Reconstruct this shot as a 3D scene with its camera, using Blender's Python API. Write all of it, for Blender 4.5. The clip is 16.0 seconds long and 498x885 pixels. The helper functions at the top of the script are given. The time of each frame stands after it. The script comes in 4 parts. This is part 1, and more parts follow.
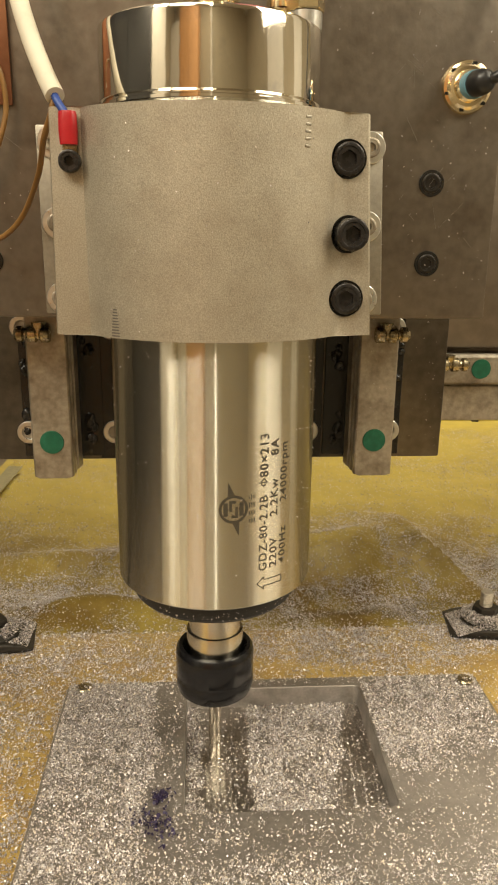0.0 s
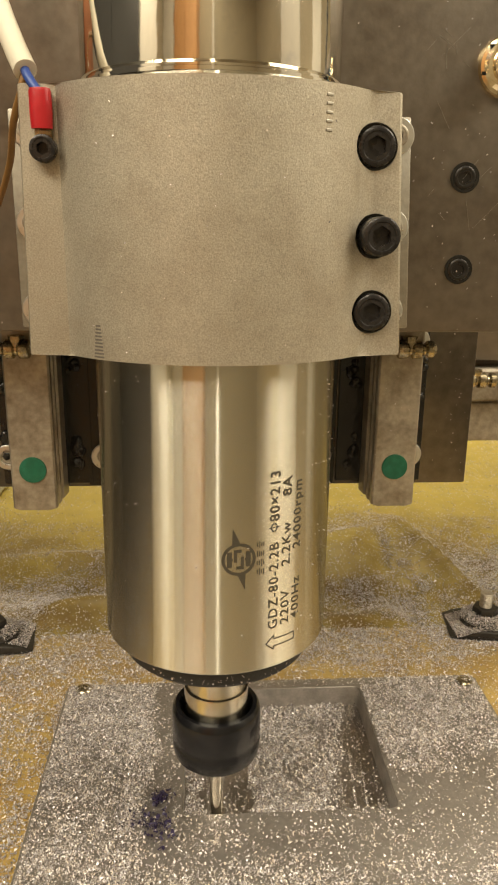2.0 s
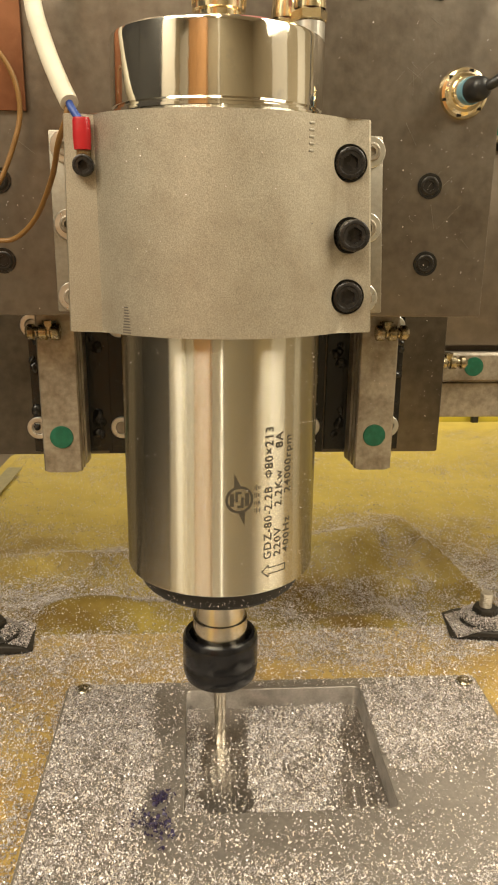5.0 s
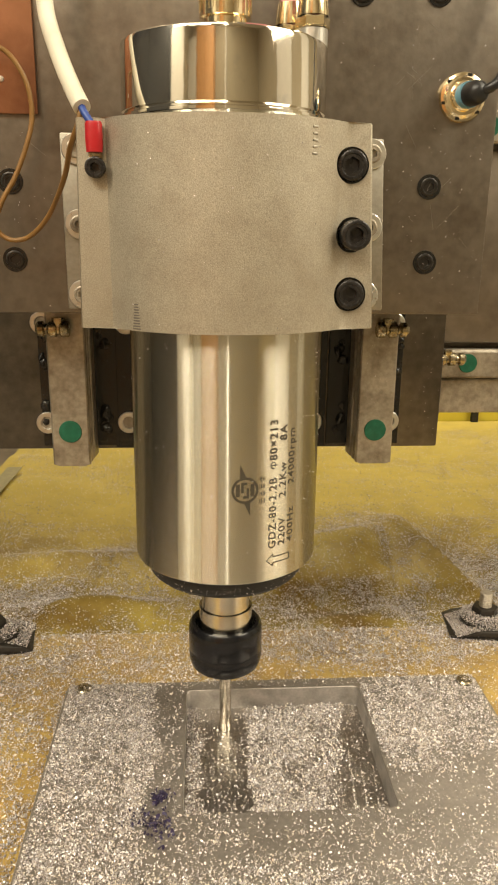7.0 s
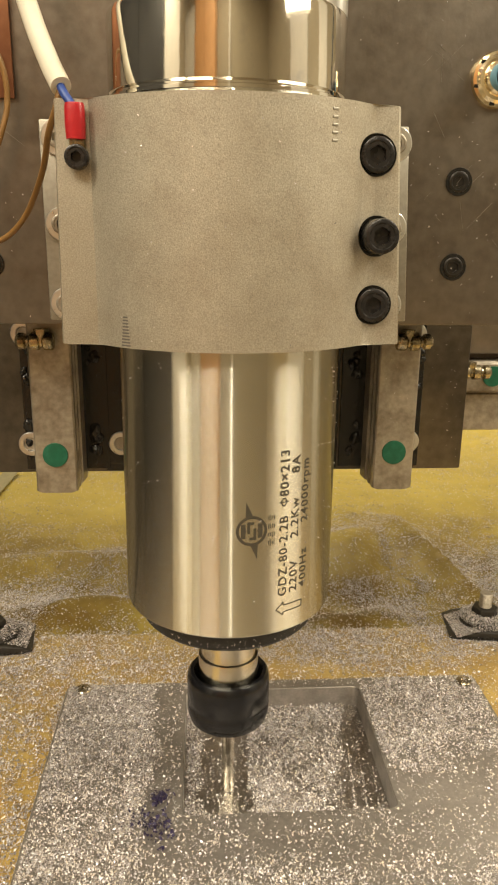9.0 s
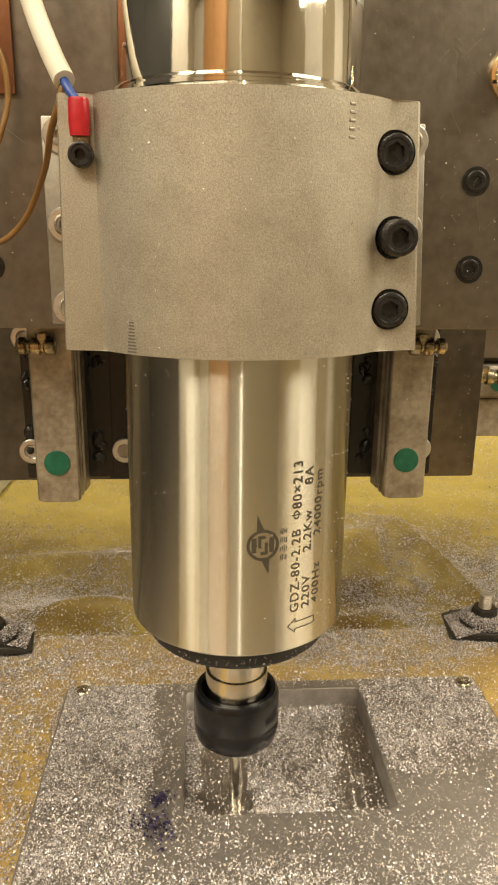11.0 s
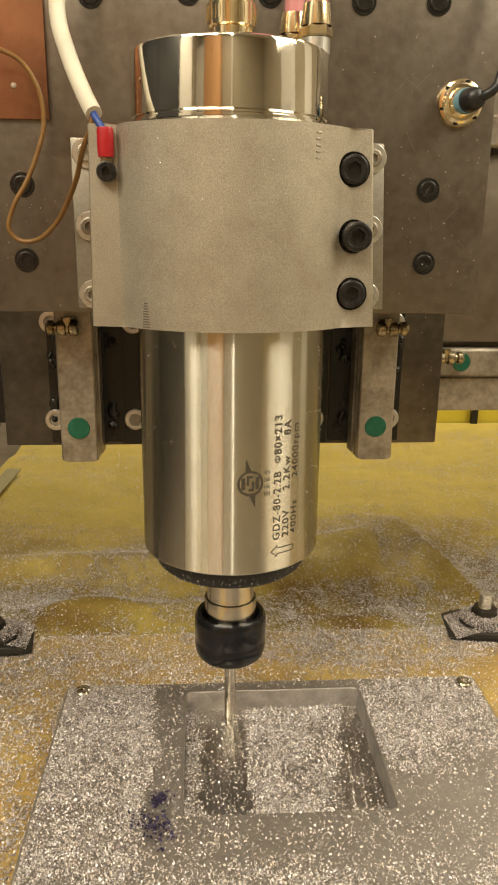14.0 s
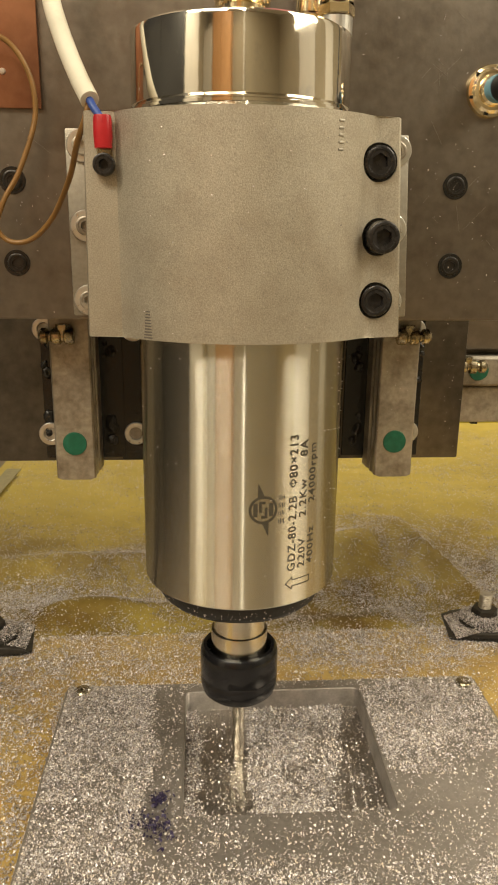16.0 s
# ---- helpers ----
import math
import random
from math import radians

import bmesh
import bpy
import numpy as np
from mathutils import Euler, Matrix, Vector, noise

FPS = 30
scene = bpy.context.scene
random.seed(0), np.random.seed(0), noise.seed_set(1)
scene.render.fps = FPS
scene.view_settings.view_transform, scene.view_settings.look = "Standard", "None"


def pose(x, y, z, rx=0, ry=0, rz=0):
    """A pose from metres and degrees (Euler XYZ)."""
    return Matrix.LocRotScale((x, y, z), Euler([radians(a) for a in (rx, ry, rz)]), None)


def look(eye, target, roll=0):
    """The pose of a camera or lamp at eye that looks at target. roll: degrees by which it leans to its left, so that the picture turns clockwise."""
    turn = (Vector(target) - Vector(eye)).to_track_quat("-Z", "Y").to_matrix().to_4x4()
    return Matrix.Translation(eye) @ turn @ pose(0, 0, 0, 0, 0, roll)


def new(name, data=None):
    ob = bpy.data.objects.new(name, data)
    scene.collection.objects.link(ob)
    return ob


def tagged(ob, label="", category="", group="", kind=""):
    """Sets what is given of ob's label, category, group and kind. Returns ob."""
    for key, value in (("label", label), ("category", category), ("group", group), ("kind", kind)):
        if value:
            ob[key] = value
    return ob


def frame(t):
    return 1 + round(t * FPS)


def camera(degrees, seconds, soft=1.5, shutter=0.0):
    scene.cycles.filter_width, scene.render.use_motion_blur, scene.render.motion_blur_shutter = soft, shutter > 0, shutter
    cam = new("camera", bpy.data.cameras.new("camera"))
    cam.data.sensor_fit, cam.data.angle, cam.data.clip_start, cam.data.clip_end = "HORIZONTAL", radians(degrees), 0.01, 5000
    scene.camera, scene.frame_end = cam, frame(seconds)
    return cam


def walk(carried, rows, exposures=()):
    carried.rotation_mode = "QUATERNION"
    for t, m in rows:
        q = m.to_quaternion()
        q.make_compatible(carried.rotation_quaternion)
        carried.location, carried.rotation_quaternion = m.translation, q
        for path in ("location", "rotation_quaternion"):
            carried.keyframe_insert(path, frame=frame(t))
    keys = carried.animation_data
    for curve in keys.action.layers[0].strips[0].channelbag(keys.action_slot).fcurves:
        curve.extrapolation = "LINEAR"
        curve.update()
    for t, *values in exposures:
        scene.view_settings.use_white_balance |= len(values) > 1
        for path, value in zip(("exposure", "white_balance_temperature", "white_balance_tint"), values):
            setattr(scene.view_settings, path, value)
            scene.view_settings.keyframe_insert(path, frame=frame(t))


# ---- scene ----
# Units: metres. z = 0 is the top of the aluminium workpiece; the lens stands at x = 0, y = 0.
EYE_Z = 0.2277
PITCH, YAW, ROLL, LENS = 16.04, 3.80, 0.67, 37.5
cam = camera(LENS, 16.0, soft=1.95, shutter=0.4)


def view(up=0.0, right=0.0):
    p, a = radians(PITCH - up), radians(YAW + right)
    eye = Vector((0, 0, EYE_Z))
    return look(eye, eye + Vector((math.sin(a) * math.cos(p), math.cos(a) * math.cos(p), -math.sin(p))), ROLL)


walk(cam, [(0, view(-0.09, -0.05)), (1, view(-0.04, -0.02)), (4, view(0.0, -0.02)), (7, view(-0.04, 0.0)), (9, view(0.0, 0.02)),
           (11.5, view(0.08, 0.04)), (16, view(0.08, 0.05))],
     exposures=[(0, -0.12), (1, -0.08), (3, -0.04), (6.5, 0.05), (9, 0.05), (12, 0.0), (13, -0.14), (14.5, -0.18), (16, -0.22)])

# ---- light ----
world = bpy.data.worlds.new("room_air")
world.use_nodes = True
world.node_tree.nodes["Background"].inputs[0].default_value = (1.0, 0.78, 0.5, 1)
world.node_tree.nodes["Background"].inputs[1].default_value = 0.02
scene.world = world


def area_lamp(name, eye, target, sx, sy, watts, colour):
    data = bpy.data.lights.new(name, "AREA")
    data.shape, data.size, data.size_y, data.energy, data.color = "RECTANGLE", sx, sy, watts, colour
    ob = new(name, data)
    ob.matrix_world = look(Vector(eye), Vector(target))
    return ob


WARM = (1.0, 0.905, 0.70)
area_lamp("work_lamp", (1.05, -0.16, 1.05), (0.02, 0.30, 0.05), 0.62, 0.50, 12.5, WARM)
area_lamp("side_lamp", (1.10, 0.45, 1.30), (0.02, 0.30, 0.05), 0.16, 0.24, 5, WARM)
area_lamp("unseen_ceiling_fill", (-1.0, -0.42, 1.35), (-0.05, 0.30, 0.05), 0.40, 0.50, 14, WARM)
# added to widen the pale band mirrored in the barrel
area_lamp("unseen_ceiling_fill", (-0.66, -0.85, 1.42), (-0.05, 0.30, 0.05), 0.62, 0.40, 10, WARM)
area_lamp("ceiling_tube_light", (0.02, -0.95, 1.55), (0.02, -0.90, 0.0), 0.05, 1.30, 8, WARM)
# unseen fill, added to brighten the cupboard wall that the steel reflects
area_lamp("unseen_ceiling_fill", (-0.35, -1.05, 1.57), (-0.45, -1.25, 0.0), 0.9, 0.25, 9, WARM)
# unseen fill, added to wash the door leaves for their reflection
area_lamp("unseen_ceiling_fill", (1.15, 0.05, 1.57), (1.35, 0.05, 0.0), 0.2, 1.1, 7, WARM)
area_lamp("unseen_ceiling_fill", (0.15, 0.95, 1.50), (0.12, 0.80, -0.1), 0.9, 0.16, 13, WARM)

# ---- materials ----


def material(name, base, rough=0.5, metal=0.0, vary=0.12, scale=120.0, bump=0.0, bump_scale=400.0, second=None, second_scale=25.0,
             second_cut=(0.5, 0.7), aniso=0.0, coat=0.0, spec=0.5, rough_vary=0.1):
    """A surface with fine grain, a second tone in larger patches, and relief."""
    m = bpy.data.materials.new(name)
    m.use_nodes = True
    nt = m.node_tree
    n, l = nt.nodes, nt.links
    bs = n["Principled BSDF"]
    tc = n.new("ShaderNodeTexCoord")
    fine = n.new("ShaderNodeTexNoise")
    fine.inputs["Scale"].default_value, fine.inputs["Detail"].default_value = scale, 6
    l.new(tc.outputs["Object"], fine.inputs["Vector"])
    ramp = n.new("ShaderNodeMapRange")
    ramp.inputs["From Min"].default_value, ramp.inputs["From Max"].default_value = 0.3, 0.7
    ramp.inputs["To Min"].default_value, ramp.inputs["To Max"].default_value = 1 - vary, 1 + vary
    l.new(fine.outputs["Fac"], ramp.inputs["Value"])
    src = n.new("ShaderNodeRGB")
    src.outputs[0].default_value = (*base, 1)
    out = src.outputs[0]
    if second:
        big = n.new("ShaderNodeTexNoise")
        big.inputs["Scale"].default_value, big.inputs["Detail"].default_value, big.inputs["Roughness"].default_value = second_scale, 8, 0.65
        l.new(tc.outputs["Object"], big.inputs["Vector"])
        cut = n.new("ShaderNodeMapRange")
        cut.inputs["From Min"].default_value, cut.inputs["From Max"].default_value = second_cut
        l.new(big.outputs["Fac"], cut.inputs["Value"])
        mix = n.new("ShaderNodeMix")
        mix.data_type = "RGBA"
        l.new(cut.outputs["Result"], mix.inputs["Factor"])
        l.new(out, mix.inputs["A"])
        mix.inputs["B"].default_value = (*second, 1)
        out = mix.outputs["Result"]
    mul = n.new("ShaderNodeVectorMath")
    mul.operation = "SCALE"
    l.new(out, mul.inputs[0])
    l.new(ramp.outputs["Result"], mul.inputs["Scale"])
    l.new(mul.outputs[0], bs.inputs["Base Color"])
    bs.inputs["Metallic"].default_value = metal
    rr = n.new("ShaderNodeMapRange")
    rr.inputs["From Min"].default_value, rr.inputs["From Max"].default_value = 0.3, 0.7
    rr.inputs["To Min"].default_value, rr.inputs["To Max"].default_value = max(0.02, rough - rough_vary * rough), min(1, rough + rough_vary * rough)
    l.new(fine.outputs["Fac"], rr.inputs["Value"])
    l.new(rr.outputs["Result"], bs.inputs["Roughness"])
    bs.inputs["Specular IOR Level"].default_value = spec
    bs.inputs["Coat Weight"].default_value = coat
    if aniso:
        bs.inputs["Anisotropic"].default_value = aniso
        bs.inputs["Anisotropic Rotation"].default_value = 0.25
        tg = n.new("ShaderNodeTangent")
        tg.direction_type, tg.axis = "RADIAL", "Z"
        l.new(tg.outputs[0], bs.inputs["Tangent"])
    if bump:
        bn = n.new("ShaderNodeTexNoise")
        bn.inputs["Scale"].default_value, bn.inputs["Detail"].default_value = bump_scale, 5
        l.new(tc.outputs["Object"], bn.inputs["Vector"])
        bp = n.new("ShaderNodeBump")
        bp.inputs["Strength"].default_value, bp.inputs["Distance"].default_value = bump, 0.001
        l.new(bn.outputs["Fac"], bp.inputs["Height"])
        l.new(bp.outputs[0], bs.inputs["Normal"])
    return m


CAST = material("sandblasted_aluminium", (0.45, 0.405, 0.325), 0.5, 0.6, 0.22, 2000, 0.15, 2300, (0.345, 0.295, 0.225), 34, (0.42, 0.74))
MACHINED = material("machined_aluminium", (0.37, 0.34, 0.285), 0.44, 0.7, 0.10, 500, 0.1, 1500, (0.30, 0.265, 0.21), 40, (0.45, 0.8))
BRUSHED = material("brushed_stainless_steel", (0.64, 0.615, 0.535), 0.145, 1.0, 0.03, 60, 0, 0, None, aniso=1.0, rough_vary=0.05)
POLISHED = material("polished_steel", (0.74, 0.70, 0.62), 0.07, 1.0, 0.02, 60, 0.02, 300, (0.52, 0.50, 0.50), 45, (0.55, 0.7))
SHAFT = material("ground_steel", (0.62, 0.58, 0.50), 0.18, 1.0, 0.04, 300, aniso=0.6)
BLACK_OXIDE = material("black_oxide_steel", (0.032, 0.030, 0.030), 0.34, 0.6, 0.25, 400, 0.06, 900)
NUT_BLACK = material("blackened_nut_steel", (0.012, 0.012, 0.014), 0.22, 0.3, 0.15, 200)
RUBBER = material("black_rubber", (0.02, 0.02, 0.022), 0.6, 0, 0.3, 500, 0.3, 900)
PLATE = material("bare_steel_plate", (0.205, 0.175, 0.142), 0.40, 0.8, 0.12, 220, 0.06, 700, (0.125, 0.098, 0.072), 22, (0.45, 0.75))
OILY = material("oily_dark_steel", (0.13, 0.11, 0.085), 0.38, 0.7, 0.14, 220, 0.08, 600, (0.05, 0.042, 0.033), 26, (0.4, 0.7))
RAIL = material("linear_rail_steel", (0.45, 0.405, 0.335), 0.42, 0.6, 0.16, 400, 0.12, 900, (0.20, 0.165, 0.125), 60, (0.42, 0.72))
# grease, and also the painted shade of counterbores and slots
GREASE_AND_RECESS = material("black_grease_and_recess", (0.012, 0.011, 0.010), 0.25, 0, 0.2, 200, 0.4, 250)
BOLT = material("blackened_bolt_steel", (0.034, 0.031, 0.030), 0.27, 0.5, 0.2, 400, 0.06, 900, spec=0.5)
BRASS = material("oily_brass", (0.50, 0.44, 0.31), 0.26, 0.9, 0.12, 300, 0, 0, (0.17, 0.13, 0.075), 220, (0.42, 0.68))
GOLD = material("gilt_brass", (0.83, 0.71, 0.48), 0.17, 1.0, 0.05, 300)
ZINC = material("zinc_plated_steel", (0.70, 0.69, 0.66), 0.3, 0.9, 0.06, 400)
GREEN = material("green_plastic_cap", (0.006, 0.11, 0.06), 0.45, 0, 0.15, 300, second=(0.02, 0.15, 0.09), second_scale=200)
COPPER = material("copper_sheet", (0.43, 0.20, 0.11), 0.42, 0.85, 0.06, 150, second=(0.31, 0.135, 0.075), second_scale=30)
RED = material("red_heat_shrink", (0.42, 0.012, 0.018), 0.35, 0, 0.1, 250, 0.1, 600)
BLUE = material("blue_insulation", (0.03, 0.07, 0.30), 0.4, 0, 0.1, 200)
BLUE_RING = material("pale_blue_plastic", (0.16, 0.33, 0.42), 0.4, 0, 0.1, 200)
BROWN = material("brown_insulation", (0.24, 0.125, 0.035), 0.4, 0, 0.1, 200)
YELLOW_GREEN = material("yellow_insulation", (0.45, 0.32, 0.06), 0.4, 0, 0.1, 200)
WHITE_PAINT = material("white_door_paint", (0.78, 0.74, 0.66), 0.5, 0, 0.04, 12)
DARK_STEEL = material("dark_cap_screw_steel", (0.042, 0.038, 0.035), 0.32, 0.7, 0.2, 500)
WHITE_PVC = material("white_cable_jacket", (0.72, 0.67, 0.55), 0.4, 0, 0.05, 100, second=(0.6, 0.52, 0.4), second_scale=60, second_cut=(0.55, 0.8))
BLACK_PVC = material("black_cable_jacket", (0.015, 0.015, 0.016), 0.35, 0, 0.1, 100)
PINK_HOSE = material("pink_hose", (0.62, 0.25, 0.27), 0.25, 0, 0.05, 100, coat=0.3)
INK = material("engraved_marking", (0.055, 0.046, 0.032), 0.6, 0, 0.2, 900)
PLATE_ALU = material("milled_aluminium_plate", (0.37, 0.335, 0.305), 0.42, 0.72, 0.10, 500, 0.08, 800, (0.28, 0.255, 0.23), 45, (0.4, 0.75))
POCKET = material("fresh_cut_aluminium", (0.54, 0.505, 0.475), 0.42, 0.55, 0.10, 700, 0.1, 900, (0.26, 0.245, 0.22), 55, (0.4, 0.7))
MILLED = material("mirror_milled_aluminium", (0.54, 0.50, 0.465), 0.30, 0.95, 0.10, 900, 0.05, 1200, (0.40, 0.37, 0.335), 70, (0.4, 0.7))
CHIP = material("aluminium_swarf", (0.715, 0.67, 0.655), 0.42, 0.55, 0.12, 3000)


def mixed_flakes(m):
    """Each flake gets a tone and a tint of its own: dull, straw, bright or cool."""
    nt = m.node_tree
    bs = nt.nodes["Principled BSDF"]
    was = bs.inputs["Base Color"].links[0].from_socket
    geo, tone, mul = nt.nodes.new("ShaderNodeNewGeometry"), nt.nodes.new("ShaderNodeValToRGB"), nt.nodes.new("ShaderNodeVectorMath")
    stops = tone.color_ramp.elements
    stops[0].position, stops[0].color = 0.0, (0.50, 0.48, 0.47, 1)
    stops[1].position, stops[1].color = 1.0, (1.04, 1.07, 1.16, 1)
    for at, colour in ((0.25, (0.74, 0.72, 0.72, 1)), (0.50, (1.06, 0.99, 0.86, 1)), (0.70, (1.10, 1.09, 1.10, 1))):
        stops.new(at).color = colour
    mul.operation = "MULTIPLY"
    nt.links.new(geo.outputs["Random Per Island"], tone.inputs["Fac"])
    nt.links.new(was, mul.inputs[0])
    nt.links.new(tone.outputs["Color"], mul.inputs[1])
    nt.links.new(mul.outputs[0], bs.inputs["Base Color"])


mixed_flakes(CHIP)

BLUE_CHIP = material("blue_black_dye", (0.03, 0.02, 0.06), 0.5, 0.1, 0.3, 900, 0.4, 900)
BOARD = material("oiled_yellow_board", (0.53, 0.37, 0.115), 0.4, 0, 0.12, 90, 0.1, 300, (0.38, 0.23, 0.06), 25, (0.45, 0.7))
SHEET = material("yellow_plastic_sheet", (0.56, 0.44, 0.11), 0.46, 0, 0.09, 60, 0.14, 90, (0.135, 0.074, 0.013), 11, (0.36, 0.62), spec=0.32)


def brown_front(m):
    """Brown tone over the sheet behind the board, with a ragged fade towards the back."""
    n, l = m.node_tree.nodes, m.node_tree.links
    mix = next(q for q in n if q.bl_idname == "ShaderNodeMix")
    old = mix.inputs["Factor"].links[0].from_socket
    sep = n.new("ShaderNodeSeparateXYZ")
    l.new(next(q for q in n if q.bl_idname == "ShaderNodeTexCoord").outputs["Object"], sep.inputs[0])
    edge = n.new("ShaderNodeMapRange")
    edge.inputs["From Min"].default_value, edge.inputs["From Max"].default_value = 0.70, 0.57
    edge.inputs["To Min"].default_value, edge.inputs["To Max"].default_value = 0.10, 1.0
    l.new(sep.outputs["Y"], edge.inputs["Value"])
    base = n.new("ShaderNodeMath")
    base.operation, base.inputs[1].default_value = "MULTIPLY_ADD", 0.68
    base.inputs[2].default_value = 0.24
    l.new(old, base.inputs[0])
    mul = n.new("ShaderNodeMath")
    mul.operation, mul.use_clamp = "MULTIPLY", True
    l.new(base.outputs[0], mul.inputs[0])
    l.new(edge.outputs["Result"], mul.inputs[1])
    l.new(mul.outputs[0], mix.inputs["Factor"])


brown_front(SHEET)
CLAMP_IRON = material("oily_black_iron", (0.035, 0.030, 0.025), 0.45, 0.3, 0.3, 300, 0.3, 500)
BEAM = material("oiled_steel_beam", (0.24, 0.20, 0.155), 0.45, 0.6, 0.12, 120, 0.08, 500, (0.15, 0.12, 0.09), 18, (0.45, 0.75))
WALL = material("tan_wall_paint", (0.42, 0.36, 0.255), 0.8, 0, 0.05, 8, 0.1, 60)
CEIL = material("white_ceiling_paint", (0.75, 0.70, 0.6), 0.8, 0, 0.03, 8)
FLOOR = material("grey_concrete", (0.25, 0.23, 0.2), 0.7, 0, 0.12, 10, 0.1, 40)
ORANGE_WOOD = material("orange_pine", (0.62, 0.33, 0.14), 0.5, 0, 0.12, 20)
DARK = material("dark_cabinet_paint", (0.03, 0.028, 0.026), 0.5, 0, 0.1, 20)
YELLOW = material("yellow_panel_paint", (0.62, 0.50, 0.05), 0.45, 0, 0.06, 30)
RED_PAINT = material("red_plastic", (0.5, 0.02, 0.02), 0.4, 0, 0.06, 30)


def per_flake(m):
    """Each flake has its own brightness and polish."""
    n, l = m.node_tree.nodes, m.node_tree.links
    bs = n["Principled BSDF"]
    geo = n.new("ShaderNodeNewGeometry")
    tone = n.new("ShaderNodeMapRange")
    tone.inputs["To Min"].default_value, tone.inputs["To Max"].default_value = 0.70, 1.15
    l.new(geo.outputs["Random Per Island"], tone.inputs["Value"])
    old = bs.inputs["Base Color"].links[0].from_socket
    mul = n.new("ShaderNodeVectorMath")
    mul.operation = "SCALE"
    l.new(old, mul.inputs[0])
    l.new(tone.outputs["Result"], mul.inputs["Scale"])
    l.new(mul.outputs[0], bs.inputs["Base Color"])
    gloss = n.new("ShaderNodeMapRange")
    gloss.inputs["To Min"].default_value, gloss.inputs["To Max"].default_value = 0.68, 0.36
    l.new(geo.outputs["Random Per Island"], gloss.inputs["Value"])
    l.new(gloss.outputs["Result"], bs.inputs["Roughness"])


per_flake(CHIP)


def turned(m):
    """A barrel finished on the lathe: fine lines round z that draw every reflection out along the axis."""
    n, l = m.node_tree.nodes, m.node_tree.links
    bs = n["Principled BSDF"]
    g = n.new("ShaderNodeBsdfAnisotropic")
    g.inputs["Roughness"].default_value, g.inputs["Anisotropy"].default_value, g.inputs["Rotation"].default_value = 0.20, 0.86, 0.0
    l.new(bs.inputs["Base Color"].links[0].from_socket, g.inputs["Color"])
    l.new(bs.inputs["Tangent"].links[0].from_socket, g.inputs["Tangent"])
    l.new(g.outputs[0], n["Material Output"].inputs["Surface"])


turned(BRUSHED)

# ---- mesh helpers ----


def part(name, bm, mat, parent=None, label="", smooth=None):
    me = bpy.data.meshes.new(name)
    if isinstance(bm, tuple):
        me.from_pydata(*bm)
    else:
        bmesh.ops.recalc_face_normals(bm, faces=bm.faces)
        bm.to_mesh(me)
        bm.free()
    if smooth is not None:
        me.polygons.foreach_set("use_smooth", [True] * len(me.polygons))
        me.set_sharp_from_angle(angle=radians(smooth))
    me.materials.append(mat)
    ob = new(name, me)
    if parent:
        ob.parent = parent
    return tagged(ob, label)


def empty(name, label, category, group="", kind=""):
    ob = new(name)
    ob.empty_display_size = 0.02
    return tagged(ob, label, category, group, kind)


def box(x0, x1, y0, y1, z0, z1, bevel=0.0, segs=2, bm=None):
    b = bmesh.new()
    bmesh.ops.create_cube(b, size=1, matrix=Matrix.Translation(((x0 + x1) / 2, (y0 + y1) / 2, (z0 + z1) / 2)) @ Matrix.Diagonal((x1 - x0, y1 - y0, z1 - z0, 1)))
    if bevel:
        bmesh.ops.bevel(b, geom=b.edges[:], offset=bevel, segments=segs, affect="EDGES", profile=0.5)
    return merge(bm, b)


def merge(bm, b):
    if bm is None:
        return b
    me = bpy.data.meshes.new("tmp")
    b.to_mesh(me)
    b.free()
    bm.from_mesh(me)
    bpy.data.meshes.remove(me)
    return bm


def lathe(profile, seg=64, m=None, bm=None):
    """Turns a list of (radius, height) round z; ends on the axis are closed."""
    b = bmesh.new()
    rings = []
    for r, z in profile:
        if r <= 1e-6:
            rings.append([b.verts.new((0, 0, z))])
        else:
            rings.append([b.verts.new((r * math.cos(2 * math.pi * k / seg), r * math.sin(2 * math.pi * k / seg), z)) for k in range(seg)])
    for a, c in zip(rings, rings[1:]):
        for k in range(seg):
            k2 = (k + 1) % seg
            if len(a) == 1:
                b.faces.new((a[0], c[k], c[k2]))
            elif len(c) == 1:
                b.faces.new((a[k], a[k2], c[0]))
            else:
                b.faces.new((a[k], a[k2], c[k2], c[k]))
    if m is not None:
        b.transform(m)
    return merge(bm, b)


def prism(points, z0, z1, bevel=0.0, m=None, bm=None):
    """A plan outline raised from z0 to z1."""
    b = bmesh.new()
    low = [b.verts.new((x, y, z0)) for x, y in points]
    high = [b.verts.new((x, y, z1)) for x, y in points]
    b.faces.new(low[::-1]), b.faces.new(high)
    for k in range(len(points)):
        k2 = (k + 1) % len(points)
        b.faces.new((low[k], low[k2], high[k2], high[k]))
    if bevel:
        rim = [e for e in b.edges if abs(e.verts[0].co.z - e.verts[1].co.z) < 1e-9]
        bmesh.ops.bevel(b, geom=rim, offset=bevel, segments=2, affect="EDGES", profile=0.5)
    if m is not None:
        b.transform(m)
    return merge(bm, b)


def glide(points, steps=14):
    """A smooth line through the points."""
    p = [Vector(q) for q in points]
    p = [2 * p[0] - p[1]] + p + [2 * p[-1] - p[-2]]
    out = []
    for a, b, c, d in zip(p, p[1:], p[2:], p[3:]):
        for k in range(steps):
            t = k / steps
            out.append(0.5 * ((2 * b) + (c - a) * t + (2 * a - 5 * b + 4 * c - d) * t * t + (3 * b - a - 3 * c + d) * t ** 3))
    return out + [p[-2]]


